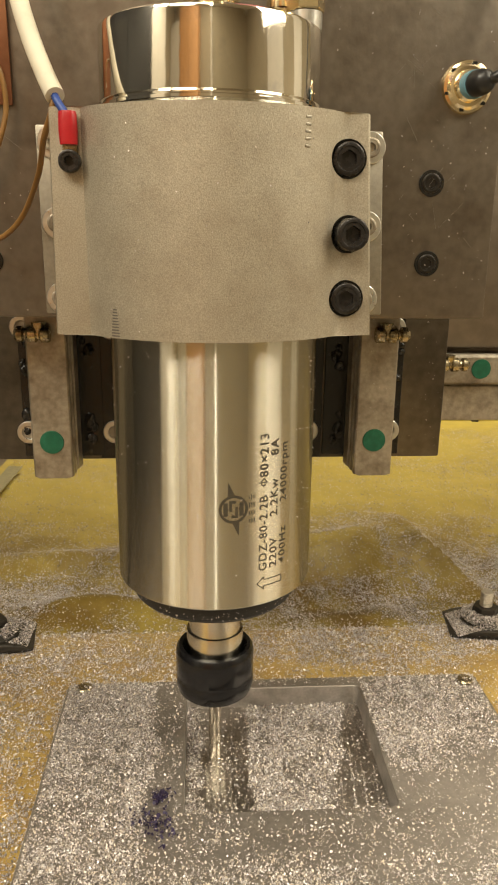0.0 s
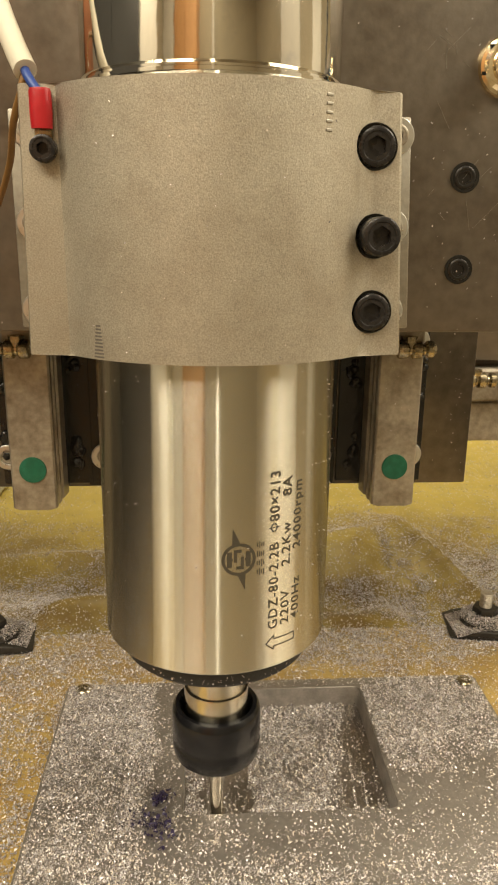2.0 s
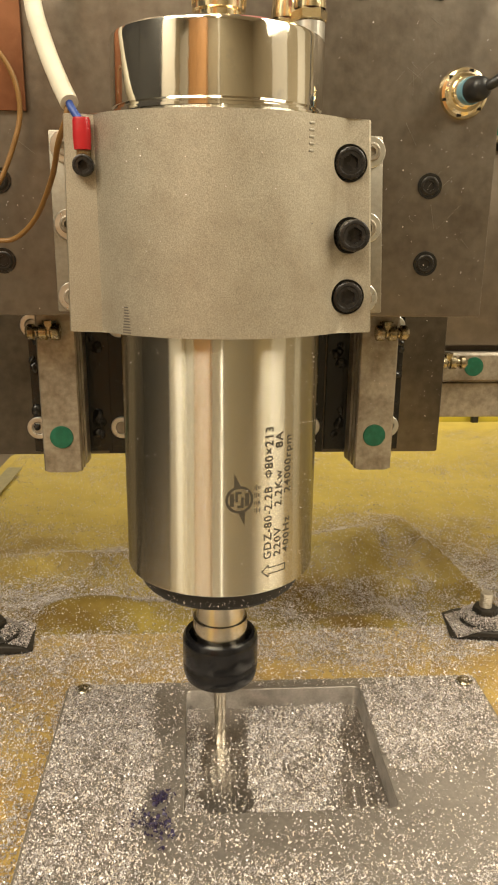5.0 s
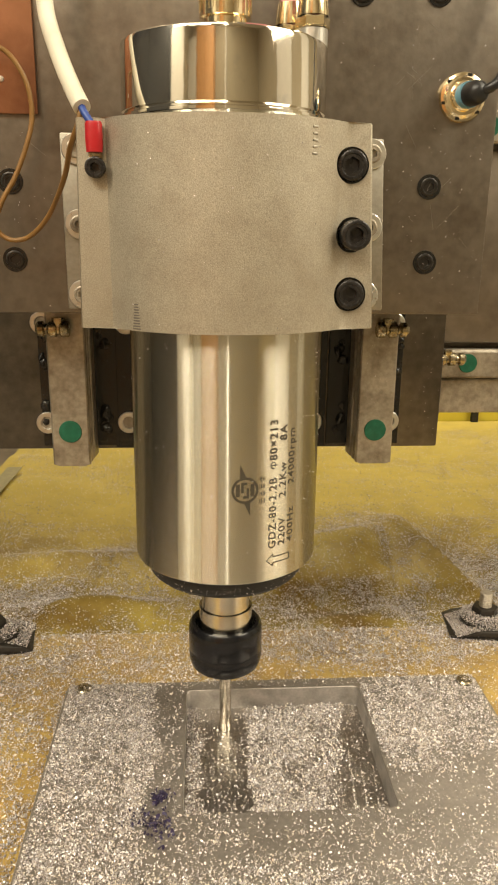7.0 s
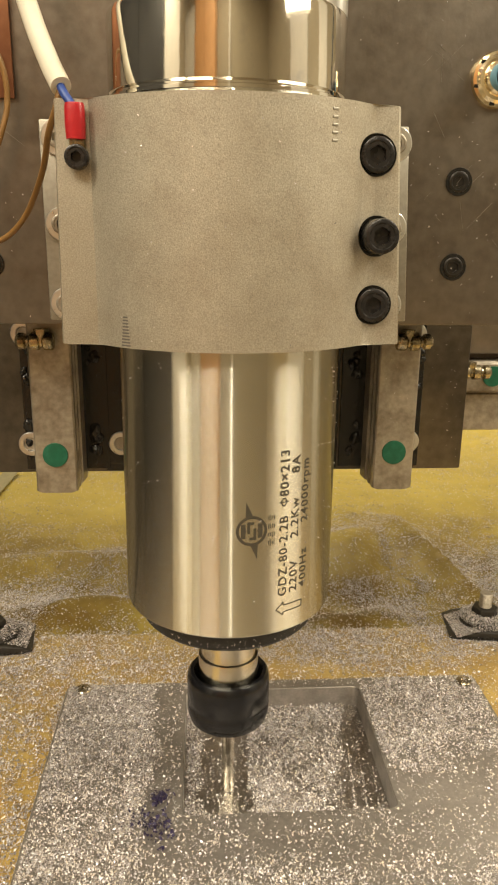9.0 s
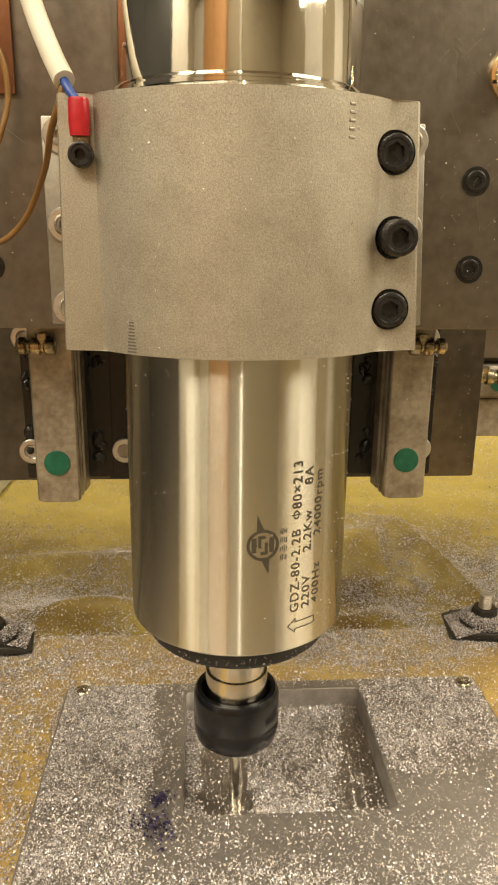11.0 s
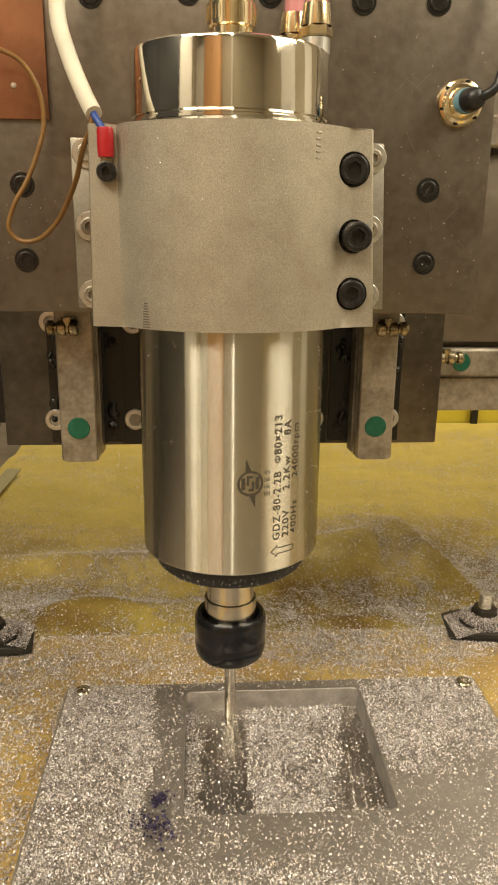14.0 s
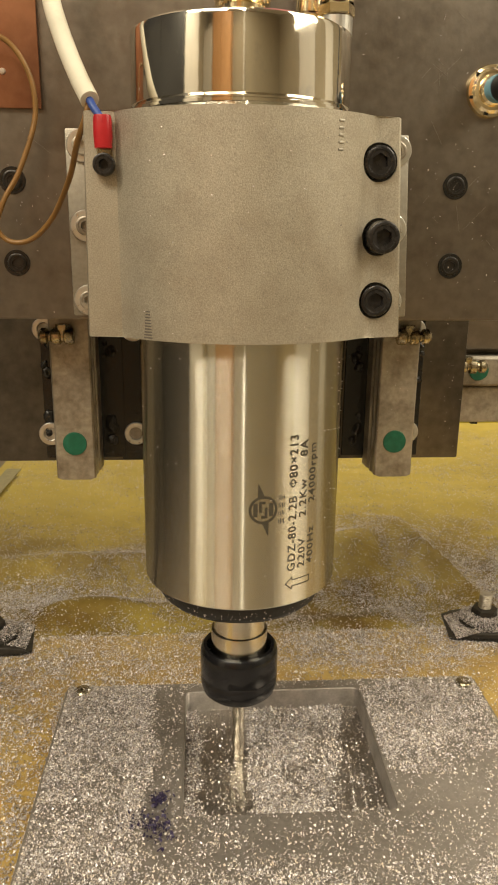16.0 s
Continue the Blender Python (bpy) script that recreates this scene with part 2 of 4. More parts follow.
def tube(points, radius, seg=14, steps=14, bm=None):
    line = glide(points, steps)
    b = bmesh.new()
    up = Vector((0.3, 0.9, 0.2)).normalized()
    rings = []
    for k, q in enumerate(line):
        d = (line[min(k + 1, len(line) - 1)] - line[max(k - 1, 0)]).normalized()
        side = d.cross(up).normalized()
        up = side.cross(d).normalized()
        rings.append([b.verts.new(q + radius * (math.cos(2 * math.pi * j / seg) * side + math.sin(2 * math.pi * j / seg) * up)) for j in range(seg)])
    for a, c in zip(rings, rings[1:]):
        for j in range(seg):
            b.faces.new((a[j], a[(j + 1) % seg], c[(j + 1) % seg], c[j]))
    b.faces.new(rings[0][::-1]), b.faces.new(rings[-1])
    return merge(bm, b)


def facing(x, y, z):
    """At x, y, z with the thing's axis turned towards the lens's side (-y)."""
    return pose(x, y, z, 90, 0, 0)


def socket_head(r, h, hexr, depth, m, bm=None):
    """A cap screw's head with a hexagonal socket; its axis is z, its seat at z = 0."""
    b = bmesh.new()
    seg = 36
    rings = []
    for rr, zz in ((r, 0), (r, h - r * 0.16), (r * 0.96, h - r * 0.05), (r * 0.88, h), (r * 0.74, h), (r * 0.70, h - r * 0.05)):
        rings.append([b.verts.new((rr * math.cos(2 * math.pi * k / seg), rr * math.sin(2 * math.pi * k / seg), zz)) for k in range(seg)])
    for zz, s in ((h - r * 0.05, 1.0), (h - depth, 0.96)):
        ring = []
        for k in range(seg):
            a = 2 * math.pi * k / seg
            w = (a + math.pi / 6) % (math.pi / 3) - math.pi / 6
            rad = hexr * math.cos(math.pi / 6) / math.cos(w) * s
            ring.append(b.verts.new((rad * math.cos(a), rad * math.sin(a), zz)))
        rings.append(ring)
    for a, c in zip(rings, rings[1:]):
        for k in range(seg):
            b.faces.new((a[k], a[(k + 1) % seg], c[(k + 1) % seg], c[k]))
    b.faces.new(rings[-1])
    b.transform(m)
    return merge(bm, b)


def annulus(r0, r1, h, m, seg=36, bm=None):
    return lathe([(r0, 0), (r1, 0), (r1, h * 0.7), (r1 - h * 0.3, h), (r0 + h * 0.2, h), (r0, h * 0.8), (r0, 0)], seg, m, bm)


def Z(rel):
    """Height over the workpiece from a height over or under the lens."""
    return EYE_Z + rel

# ---- the room, closed round the machine; its furnishings are unseen, there for reflections ----
BED = -0.040      # top of the covered machine bed
BOARD_TOP = -0.015


def structure(name, bm, mat, label, smooth=None):
    return tagged(part(name, bm, mat, None, "", smooth), label, kind="structure")


structure("floor", box(-1.6, 1.6, -1.9, 1.9, -0.96, -0.90), FLOOR, "grey concrete workshop floor under the machine")
structure("wall_north", box(-1.6, 1.6, 1.84, 1.90, -0.898, 1.6), WALL, "tan painted workshop wall behind the machine")
structure("wall_south", box(-1.6, 1.6, -1.90, -1.84, -0.898, 1.6), WALL, "tan painted workshop wall")
structure("wall_east", box(1.54, 1.60, -1.838, 1.838, -0.898, 1.6), WALL, "tan painted workshop wall")
structure("wall_west", box(-1.60, -1.54, -1.838, 1.838, -0.898, 1.6), WALL, "tan painted workshop wall")
structure("ceiling", box(-1.6, 1.6, -1.9, 1.9, 1.602, 1.66), CEIL, "white painted workshop ceiling")


def cupboard():
    # unseen orange block behind the lens, added as a warm band in reflections
    ob = empty("cupboard", "unseen orange cupboard added for the warm band in the steel", "cupboard")
    part("body", box(-1.10, -0.40, -1.83, -1.55, -0.897, 1.5, 0.004), ORANGE_WOOD, ob)
    part("door", box(-1.09, -0.76, -1.546, -1.53, -0.85, 1.47, 0.003), ORANGE_WOOD, ob)
    part("door", box(-0.74, -0.41, -1.546, -1.53, -0.85, 1.47, 0.003), ORANGE_WOOD, ob)
    # unseen dark block, added so that the barrel's left side mirrors black
    dark = empty("unseen_dark_locker", "unseen dark locker added to darken the barrel's left reflection", "locker")
    part("body", box(-1.53, -1.2, -0.385, 0.95, -0.897, 1.595, 0.004), DARK, dark)
    part("door", box(-1.196, -1.18, -0.375, 0.28, -0.85, 1.52, 0.003), DARK, dark)
    part("door", box(-1.196, -1.18, 0.29, 0.94, -0.85, 1.52, 0.003), DARK, dark)


    # unseen white blocks, added as pale bands for the steel to mirror
    cab = empty("unseen_white_cabinet", "unseen white cabinet added for the pale band on the barrel", "cabinet")
    part("body", box(-1.53, -1.20, -0.90, -0.395, -0.897, 1.30, 0.004), WHITE_PAINT, cab)
    part("door", box(-1.196, -1.18, -0.89, -0.405, -0.85, 1.27, 0.003), WHITE_PAINT, cab)
    cab = empty("unseen_white_cabinet", "unseen white corner cabinet added to widen the reflected pale band", "cabinet")
    part("body", box(-1.53, -1.12, -1.83, -1.55, -0.897, 1.30, 0.004), WHITE_PAINT, cab)
    part("door", box(-1.52, -1.13, -1.546, -1.53, -0.85, 1.27, 0.003), WHITE_PAINT, cab)
    # unseen upright, added to draw a thin bright line down the barrel
    pipe = empty("unseen_white_pipe", "unseen white pipe added for the barrel's thin bright line", "pipe")
    part("tube", lathe([(0.03, -0.897), (0.03, 1.598)], 32, Matrix.Translation((0.02, -1.79, 0))), WHITE_PAINT, pipe, "", 60)
    part("collar", lathe([(0.038, -0.1), (0.038, -0.04)], 32, Matrix.Translation((0.02, -1.79, 0))), WHITE_PAINT, pipe, "", 60)
    # unseen white leaves, added for the bright stripes on the barrel's right
    for y0, y1 in ((-0.67, -0.07), (0.33, 0.66)):
        d = empty("unseen_white_door", "unseen white door leaf added as a bright stripe in reflections", "door", "doors in the side wall")
        part("leaf", box(1.50, 1.538, y0, y1, -0.895, 1.20, 0.004), WHITE_PAINT, d)
        part("handle", lathe([(0, 0), (0.011, 0), (0.011, 0.04), (0.02, 0.045), (0.02, 0.06), (0, 0.06)], 24, pose(1.50, y0 + 0.06, 0.1, 0, -90, 0)), ZINC, d)


cupboard()

# ---- machine bed, sheet and board ----


def machine_bed():
    ob = empty("machine_bed", "steel machine bed with painted yellow rear panel", "machine bed")
    part("frame", box(-0.30, 0.75, 0.02, 1.10, -0.895, BED - 0.012, 0.003), BEAM, ob)
    part("rear_panel", box(-0.16, 0.75, 1.035, 1.05, BED - 0.010, BED + 0.09, 0.002), YELLOW, ob, "yellow painted rear panel")
    # black strip put where the panel has a dark gap
    part("slit_strip", box(0.397, 0.407, 1.026, 1.033, BED - 0.008, BED + 0.08, 0.001), BLACK_OXIDE, ob, "narrow black strip standing for a dark slit")
    part("side_ledge", box(-0.40, -0.302, 0.02, 1.10, -0.30, BED - 0.006, 0.003), BEAM, ob, "narrow steel side ledge")


def swell(x, y, cx, cy, ax, ay, turn):
    c, q = math.cos(radians(turn)), math.sin(radians(turn))
    u, v = (x - cx) * c + (y - cy) * q, -(x - cx) * q + (y - cy) * c
    return math.exp(-((u / ax) ** 2 + (v / ay) ** 2))


def height(x, y):
    """The loose sheet: slow swells, sharp creases running back from the clamps, a dip behind the board."""
    h = 0.008 * noise.noise(Vector((x * 6 + 3.1, y * 7, 0.3))) + 0.003 * noise.noise(Vector((x * 19, y * 23, 1.7)))
    d = (x - 0.187) * 0.953 + (y - 0.572) * 0.304
    s = -(x - 0.187) * 0.304 + (y - 0.572) * 0.953
    h += 0.021 * math.exp(-abs(d) / (0.016 if d < 0 else 0.010)) * math.exp(-(s / 0.075) ** 4)
    h -= 0.005 * math.exp(-((x - 0.153 - 0.10 * max(0.0, 0.50 - y)) / 0.010) ** 2) * math.exp(-((y - 0.51) / 0.075) ** 4)
    h += 0.022 * swell(x, y, 0.125, 0.575, 0.055, 0.035, 15) - 0.010 * swell(x, y, 0.115, 0.500, 0.06, 0.018, 12)
    h += 0.014 * swell(x, y, -0.085, 0.480, 0.045, 0.016, 6) - 0.008 * swell(x, y, -0.06, 0.515, 0.09, 0.014, -4)
    h += 0.012 * swell(x, y, -0.06, 0.560, 0.13, 0.020, -3)
    h += 0.010 * swell(x, y, 0.03, 0.540, 0.030, 0.05, 30)
    h = 0.035 * math.tanh(h / 0.035)
    return BED + h * max(0.0, min(1.0, (y - 0.42) / 0.04)) * max(0.0, min(1.0, (1.03 - y) / 0.1))


SHEET_GRID = []


def sheet():
    nx, ny = 190, 230
    xs = np.linspace(-0.235, 0.62, nx)
    ys = np.linspace(0.38, 1.032, ny)
    verts = [(x, y, height(x, y)) for y in ys for x in xs]
    faces = [(j * nx + i, j * nx + i + 1, (j + 1) * nx + i + 1, (j + 1) * nx + i) for j in range(ny - 1) for i in range(nx - 1)]
    SHEET_GRID.append((xs, ys, np.array([v[2] for v in verts]).reshape(ny, nx)))
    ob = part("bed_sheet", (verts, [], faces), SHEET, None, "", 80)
    tagged(ob, "creased glossy yellow plastic sheet strewn with swarf over the bed", "plastic sheet")


def strip():
    ob = part("marking_strip", box(-0.008, 0.008, -0.10, 0.10, 0, 0.0012, 0.0004), material("worn_pale_strip", (0.34, 0.30, 0.17), 0.5, 0, 0.15, 200, second=(0.05, 0.28, 0.15), second_scale=60, second_cut=(0.66, 0.72)))
    ob.matrix_world = pose(-0.2145, 0.702, BED + 0.008, 0, 0, -2)
    tagged(ob, "thin worn strip with green marks lying on the bed", "strip")


def spoilboard():
    b = box(-0.19, 0.30, 0.03, 0.4118, -0.038, BOARD_TOP, 0.0012)
    ob = part("spoilboard", b, BOARD, None, "", 40)
    tagged(ob, "oily yellow-brown sacrificial board covered with metal swarf", "board")


machine_bed()
sheet()
strip()
spoilboard()

# ---- the workpiece with its pocket ----
PX0, PX1, PY0, PY1, PZ = -0.0092, 0.0805, 0.2448, 0.3290, -0.0113


def rounded(x0, x1, y0, y1, r, n=8):
    out = []
    for cx, cy, a0 in ((x1 - r, y1 - r, 0), (x0 + r, y1 - r, 90), (x0 + r, y0 + r, 180), (x1 - r, y0 + r, 270)):
        out += [(cx + r * math.cos(radians(a0 + 90 * k / n)), cy + r * math.sin(radians(a0 + 90 * k / n))) for k in range(n + 1)]
    return out


def workpiece():
    ob = empty("workpiece", "aluminium plate with a freshly milled rectangular pocket, screwed to the board", "workpiece")
    outer = rounded(-0.0705, 0.1445, 0.10, 0.3362, 0.004)
    inner = rounded(PX0, PX1, PY0, PY1, 0.0031)
    b = bmesh.new()
    n = len(outer)
    levels = [(outer, BOARD_TOP), (outer, -0.0006), ([(x * 0.997 + 0.0001, y * 0.998 + 0.0006) for x, y in outer], 0.0)]
    rings = [[b.verts.new((x, y, z)) for x, y in pts] for pts, z in levels]
    top = [[b.verts.new((x, y, z)) for x, y in pts] for pts, z in ((inner, 0.0), (rounded(PX0 + 0.0003, PX1 - 0.0003, PY0 + 0.0003, PY1 - 0.0003, 0.003), -0.0004))]
    for a, c in zip(rings, rings[1:]):
        for k in range(n):
            b.faces.new((a[k], a[(k + 1) % n], c[(k + 1) % n], c[k]))
    for a, c in ((rings[-1], top[0]), (top[0], top[1])):
        for k in range(n):
            b.faces.new((a[k], a[(k + 1) % n], c[(k + 1) % n], c[k]))
    part("plate", b, PLATE_ALU, ob, "dull scuffed aluminium plate", 30)
    b = bmesh.new()
    r1 = [b.verts.new((x, y, -0.0004)) for x, y in rounded(PX0 + 0.0003, PX1 - 0.0003, PY0 + 0.0003, PY1 - 0.0003, 0.003)]
    r2 = [b.verts.new((x, y, PZ)) for x, y in rounded(PX0 + 0.0003, PX1 - 0.0003, PY0 + 0.0003, PY1 - 0.0003, 0.003)]
    for k in range(n):
        b.faces.new((r1[k], r1[(k + 1) % n], r2[(k + 1) % n], r2[k]))
    part("pocket_wall", b, POCKET, ob, "bright freshly cut pocket wall", 30)
    # floor: shallow ridges left between neighbouring passes of the cutter
    nx = 180
    xs = np.linspace(PX0, PX1, nx)
    verts, faces = [], []
    for y in (PY0, PY1):
        verts += [(x, y, PZ + 0.00007 * abs(math.sin(math.pi * (x - 0.0048) / 0.0029)) ** 6) for x in xs]
    faces = [(i, i + 1, nx + i + 1, nx + i) for i in range(nx - 1)]
    part("pocket_floor", (verts, [], faces), MILLED, ob, "milled floor with fine tool lines")
    screws = ((-0.0615, 0.3318), (0.1375, 0.3300))
    for x, y in screws:
        sc = part("screw", lathe([(0.0043, 0), (0.0043, 0.0006), (0.0036, 0.0014), (0.0018, 0.0016), (0.0015, 0.0006), (0, 0.0006)], 28, Matrix.Translation((x, y, 0.0002))), BRASS, ob, "brassy countersunk screw", 30)


workpiece()


def hold_down(name, x, y, turn):
    ob = empty(name, "black iron hold-down clamp with stud, dusted with swarf", "clamp", "hold-down clamps on the board")
    ob.matrix_world = pose(x, y, BOARD_TOP, 0, 0, turn)
    prof = [(-0.055, 0.0), (0.018, 0.0), (0.0235, 0.001), (0.0235, 0.002), (0.018, 0.0042), (0.008, 0.0068), (-0.055, 0.0068)]
    m = Matrix(((1, 0, 0, 0), (0, 0, 1, 0), (0, 1, 0, 0), (0, 0, 0, 1)))
    part("strap", prism(prof, -0.016, 0.016, 0.0012, m), CLAMP_IRON, ob, "", 35)
    part("washer", lathe([(0.0, 0.0068), (0.0150, 0.0068), (0.0152, 0.0078), (0.0138, 0.0094), (0.0105, 0.0112), (0.0075, 0.0120), (0.0, 0.0121)], 40), CLAMP_IRON, ob, "domed black washer", 35)
    part("nut", prism([(0.008 * math.cos(math.pi * k / 3), 0.008 * math.sin(math.pi * k / 3)) for k in range(6)], 0.0122, 0.0160, 0.0005), CLAMP_IRON, ob)
    prof = []
    for k in range(18):
        prof += [(0.0040, 0.0045 + k * 0.0012), (0.0036, 0.0051 + k * 0.0012)]
    part("stud", lathe(prof + [(0, 0.0045 + 18 * 0.0012)], 20), RAIL, ob, "dull threaded steel stud")
    return ob


hold_down("hold_down_clamp", 0.1785, 0.408, 172)
hold_down("hold_down_clamp", -0.127, 0.404, 8)

# ---- the moving axes; x, y below are from the spindle's axis, keyed at the end ----
gantry = empty("gantry", "oiled steel gantry beam with two horizontal guide rails", "gantry")
carriage = empty("axis_carriage", "steel axis carriage plates with vertical guide rails", "machine carriage")
bracket = empty("spindle_bracket", "sandblasted cast aluminium clamp holding the spindle", "bracket")
spindle = empty("spindle_motor", "brushed stainless water-cooled spindle motor with collet and end mill", "spindle motor")
cable = empty("earth_cable", "white jacketed cable ending in blue and brown wires and red lug", "cable")
plug = empty("cable_gland_plug", "gilt flanged socket with black plug and cord", "plug")


def build_gantry(g):
    part("beam", box(-0.9, 0.9, 0.142, 0.26, Z(-0.1065), Z(0.130), 0.003), BEAM, g, "brown-grey oiled steel beam", 35)
    part("cover_strip", box(-0.9, 0.9, 0.128, 0.1415, Z(-0.0645), Z(0.0455), 0.001), BEAM, g, "", 35)
    for z0, zd in ((Z(-0.0866), Z(-0.0757)), (Z(0.0472), Z(0.0575))):
        z1 = z0 + 0.0206
        prof = [(0.121, z0 + 0.0015), (0.1195, z0 + 0.003), (0.1195, z1 - 0.003), (0.121, z1 - 0.0015), (0.126, z1 - 0.0015), (0.130, z1 - 0.005), (0.1415, z1 - 0.003), (0.1415, z0 + 0.003), (0.130, z0 + 0.005), (0.126, z0 + 0.0015)]
        m = Matrix(((0, 0, 1, 0), (1, 0, 0, 0), (0, 1, 0, 0), (0, 0, 0, 1)))
        r = part("guide_rail", prism(prof, -0.9, 0.9, 0, m), RAIL, g, "ground steel guide rail", 25)
        for k in range(-13, 13):
            part("hole_cap", lathe([(0.0058, 0), (0.0056, 0.0006), (0, 0.0007)], 28, facing(0.1612 + 0.06 * k, 0.1196, zd)), GREEN, r, "green plastic hole cap", 30)
    part("lower_lip", box(-0.9, 0.9, 0.124, 0.1415, Z(-0.1077), Z(-0.0862), 0.001), RAIL, g, "speckled steel lower lip")
    part("junction_box", box(0.205, 0.30, 0.262, 0.34, Z(0.100), Z(0.20), 0.004), RED_PAINT, g, "red plastic box on the beam")


build_gantry(gantry)


def nipple(parent, x, y, z, side):
    """A brass grease nipple pointing sideways: hexagon, neck and ball end."""
    b = lathe([(0, 0), (0.0030, 0), (0.0034, 0.0006), (0.0034, 0.0032), (0.0024, 0.0040), (0.0024, 0.0047), (0.0034, 0.0054), (0.0034, 0.0082), (0.0023, 0.0090),
               (0.0022, 0.0098), (0.0032, 0.0106), (0.0032, 0.0126), (0.0020, 0.0138), (0, 0.0140)], 18, pose(x, y, z, 0, 90 * side, 0) @ pose(0, 0, -0.005) @ Matrix.Diagonal((1.18, 1.18, 1.18, 1)))
    lathe([(0, 0), (0.0030, 0), (0.0030, 0.003), (0.0034, 0.004), (0.0034, 0.0055), (0, 0.0055)], 6, pose(x, y, z), b)
    return part("grease_nipple", b, BRASS, parent, "oily brass grease nipple", 35)


def build_carriage(c):
    bp = part("back_plate", box(-0.1232, 0.1232, 0.083, 0.098, Z(-0.1172), Z(0.16), 0.0012), OILY, c, "dark oily steel back plate", 35)
    fp = part("front_plate", box(-0.1215, 0.1208, 0.0322, 0.046, Z(-0.0370), Z(0.17), 0.0009), PLATE, c, "scratched bare steel front plate", 35)
    for s in (-1, 1):
        cx = 0.0814 if s > 0 else -0.0787
        prof = []
        # rail section: crowned head, two grooves on each flank, wider foot
        right = [(0.0068, 0.0600), (0.0088, 0.0600), (0.0096, 0.0608), (0.0096, 0.0640), (0.0078, 0.0655), (0.0078, 0.0672), (0.0096, 0.0688), (0.0096, 0.0712), (0.0082, 0.0724), (0.0082, 0.0738), (0.0100, 0.0752), (0.0108, 0.0828)]
        prof = [(cx + x, y) for x, y in right] + [(cx - x, y) for x, y in right[::-1]]
        b = prism(prof, Z(-0.1198), Z(0.15), 0.0004)
        for v in b.verts:  # rounded lower corners
            if v.co.z < Z(-0.115) and abs(v.co.x - cx) > 0.0078 and v.co.y < 0.0645:
                v.co.z += 0.0006
        r = part("vertical_rail", b, RAIL, c, "stained steel guide rail", 25)
        part("hole_cap", lathe([(0.0059, 0), (0.0057, 0.0006), (0, 0.0007)], 32, facing(cx, 0.0600, Z(-0.1011))), GREEN, r, "green plastic hole cap", 30)
        for z in (Z(-0.0355), Z(0.075)):
            bl = part("bearing_block", box(cx - 0.022, cx + 0.022, 0.0462, 0.072, z, z + 0.062, 0.0015), BLACK_OXIDE, c, "greasy bearing block")
            if z < Z(0):
                nipple(bl, cx + 0.002 * s, 0.0565, Z(-0.0475), s)
        # dabs of grease beside the rail
        random.seed(4 + s)
        for k in range(16):
            side = random.choice((-1, 1))
            x = cx + side * random.uniform(0.0130, 0.0175)
            z = Z(random.choice((-0.060, -0.068, -0.098, -0.104)) + random.uniform(-0.006, 0.006))
            rr = random.uniform(0.0010, 0.0030)
            b = bmesh.new()
            bmesh.ops.create_icosphere(b, subdivisions=3, radius=1)
            for v in b.verts:
                v.co *= 1 + 0.5 * noise.noise(v.co * 1.3 + Vector((k, s, 0)))
            b.transform(pose(x, 0.0822, z) @ Matrix.Diagonal((rr, rr * 0.7, rr * random.uniform(0.8, 1.6), 1)))
            part("grease_dab", b, GREASE_AND_RECESS, bp, "", 60)
        part("grease_film", box(cx - 0.0185 - 0.004 * (s > 0), cx + 0.0185 + 0.004 * (s < 0), 0.0821, 0.0829, Z(-0.1150), Z(0.0), 0.0003), GREASE_AND_RECESS, bp, "black grease film")
    part("grease_film", box(-0.058, 0.058, 0.0823, 0.0829, Z(-0.1165), Z(0.0), 0.0003), GREASE_AND_RECESS, bp, "black grease film")
    for x in (-0.0945, -0.0505, 0.0503, 0.0938):
        for z in (-0.1018, -0.0475):
            w = part("washer", annulus(0.0034, 0.0060, 0.0014, facing(x, 0.0820, Z(z))), ZINC, bp, "zinc washer", 35)
            part("screw_head", socket_head(0.0034, 0.0008, 0.0018, 0.0005, facing(x, 0.0820, Z(z))), RAIL, w, "", 35)
    # fine scratches on the front plate
    rnd = random.Random(31)
    b = bmesh.new()
    for i in range(22):
        ln, wd = rnd.uniform(0.003, 0.014), rnd.uniform(0.00005, 0.00010)
        x, z = rnd.choice((rnd.uniform(0.075, 0.112), rnd.uniform(0.075, 0.112), rnd.uniform(-0.112, -0.078))), rnd.uniform(-0.025, 0.13)
        bmesh.ops.create_cube(b, size=1, matrix=pose(x, 0.03215, Z(z), 0, rnd.choice((35, 42, 60, -50, 85)) + rnd.uniform(-8, 8), 0) @ Matrix.Diagonal((ln, 0.00012, wd, 1)))
    tagged(part("scratches", b, MACHINED, fp), "fine pale scratches", kind="stuff")
    # cap screws of the front plate; flat black rings paint the shade of counterbores
    for x, z in ((0.0925, 0.0200), (0.0930, -0.0131), (-0.0931, 0.0196), (-0.0935, -0.0134), (0.0913, 0.0975), (0.0582, 0.0968), (0.0173, 0.0985), (-0.0180, 0.0985), (-0.0594, 0.0962)):
        ring = part("counterbore", annulus(0.0030, 0.0054, 0.0003, facing(x, 0.0321, Z(z))), GREASE_AND_RECESS, fp, "flat dark ring for the shade of a counterbore", 35)
        part("screw_head", socket_head(0.0041, 0.0008, 0.0023, 0.0008, facing(x, 0.0321, Z(z))), DARK_STEEL, ring, "black cap screw", 35)
    cs = part("copper_sheet", box(-0.1212, -0.0792, 0.0306, 0.0319, Z(0.0467), Z(0.165), 0.0003), COPPER, c, "bare copper sheet", 35)
    part("rivet", lathe([(0.0013, 0), (0.0010, 0.0006), (0, 0.0007)], 16, facing(-0.0935, 0.0306, Z(0.0600))), ZINC, cs)
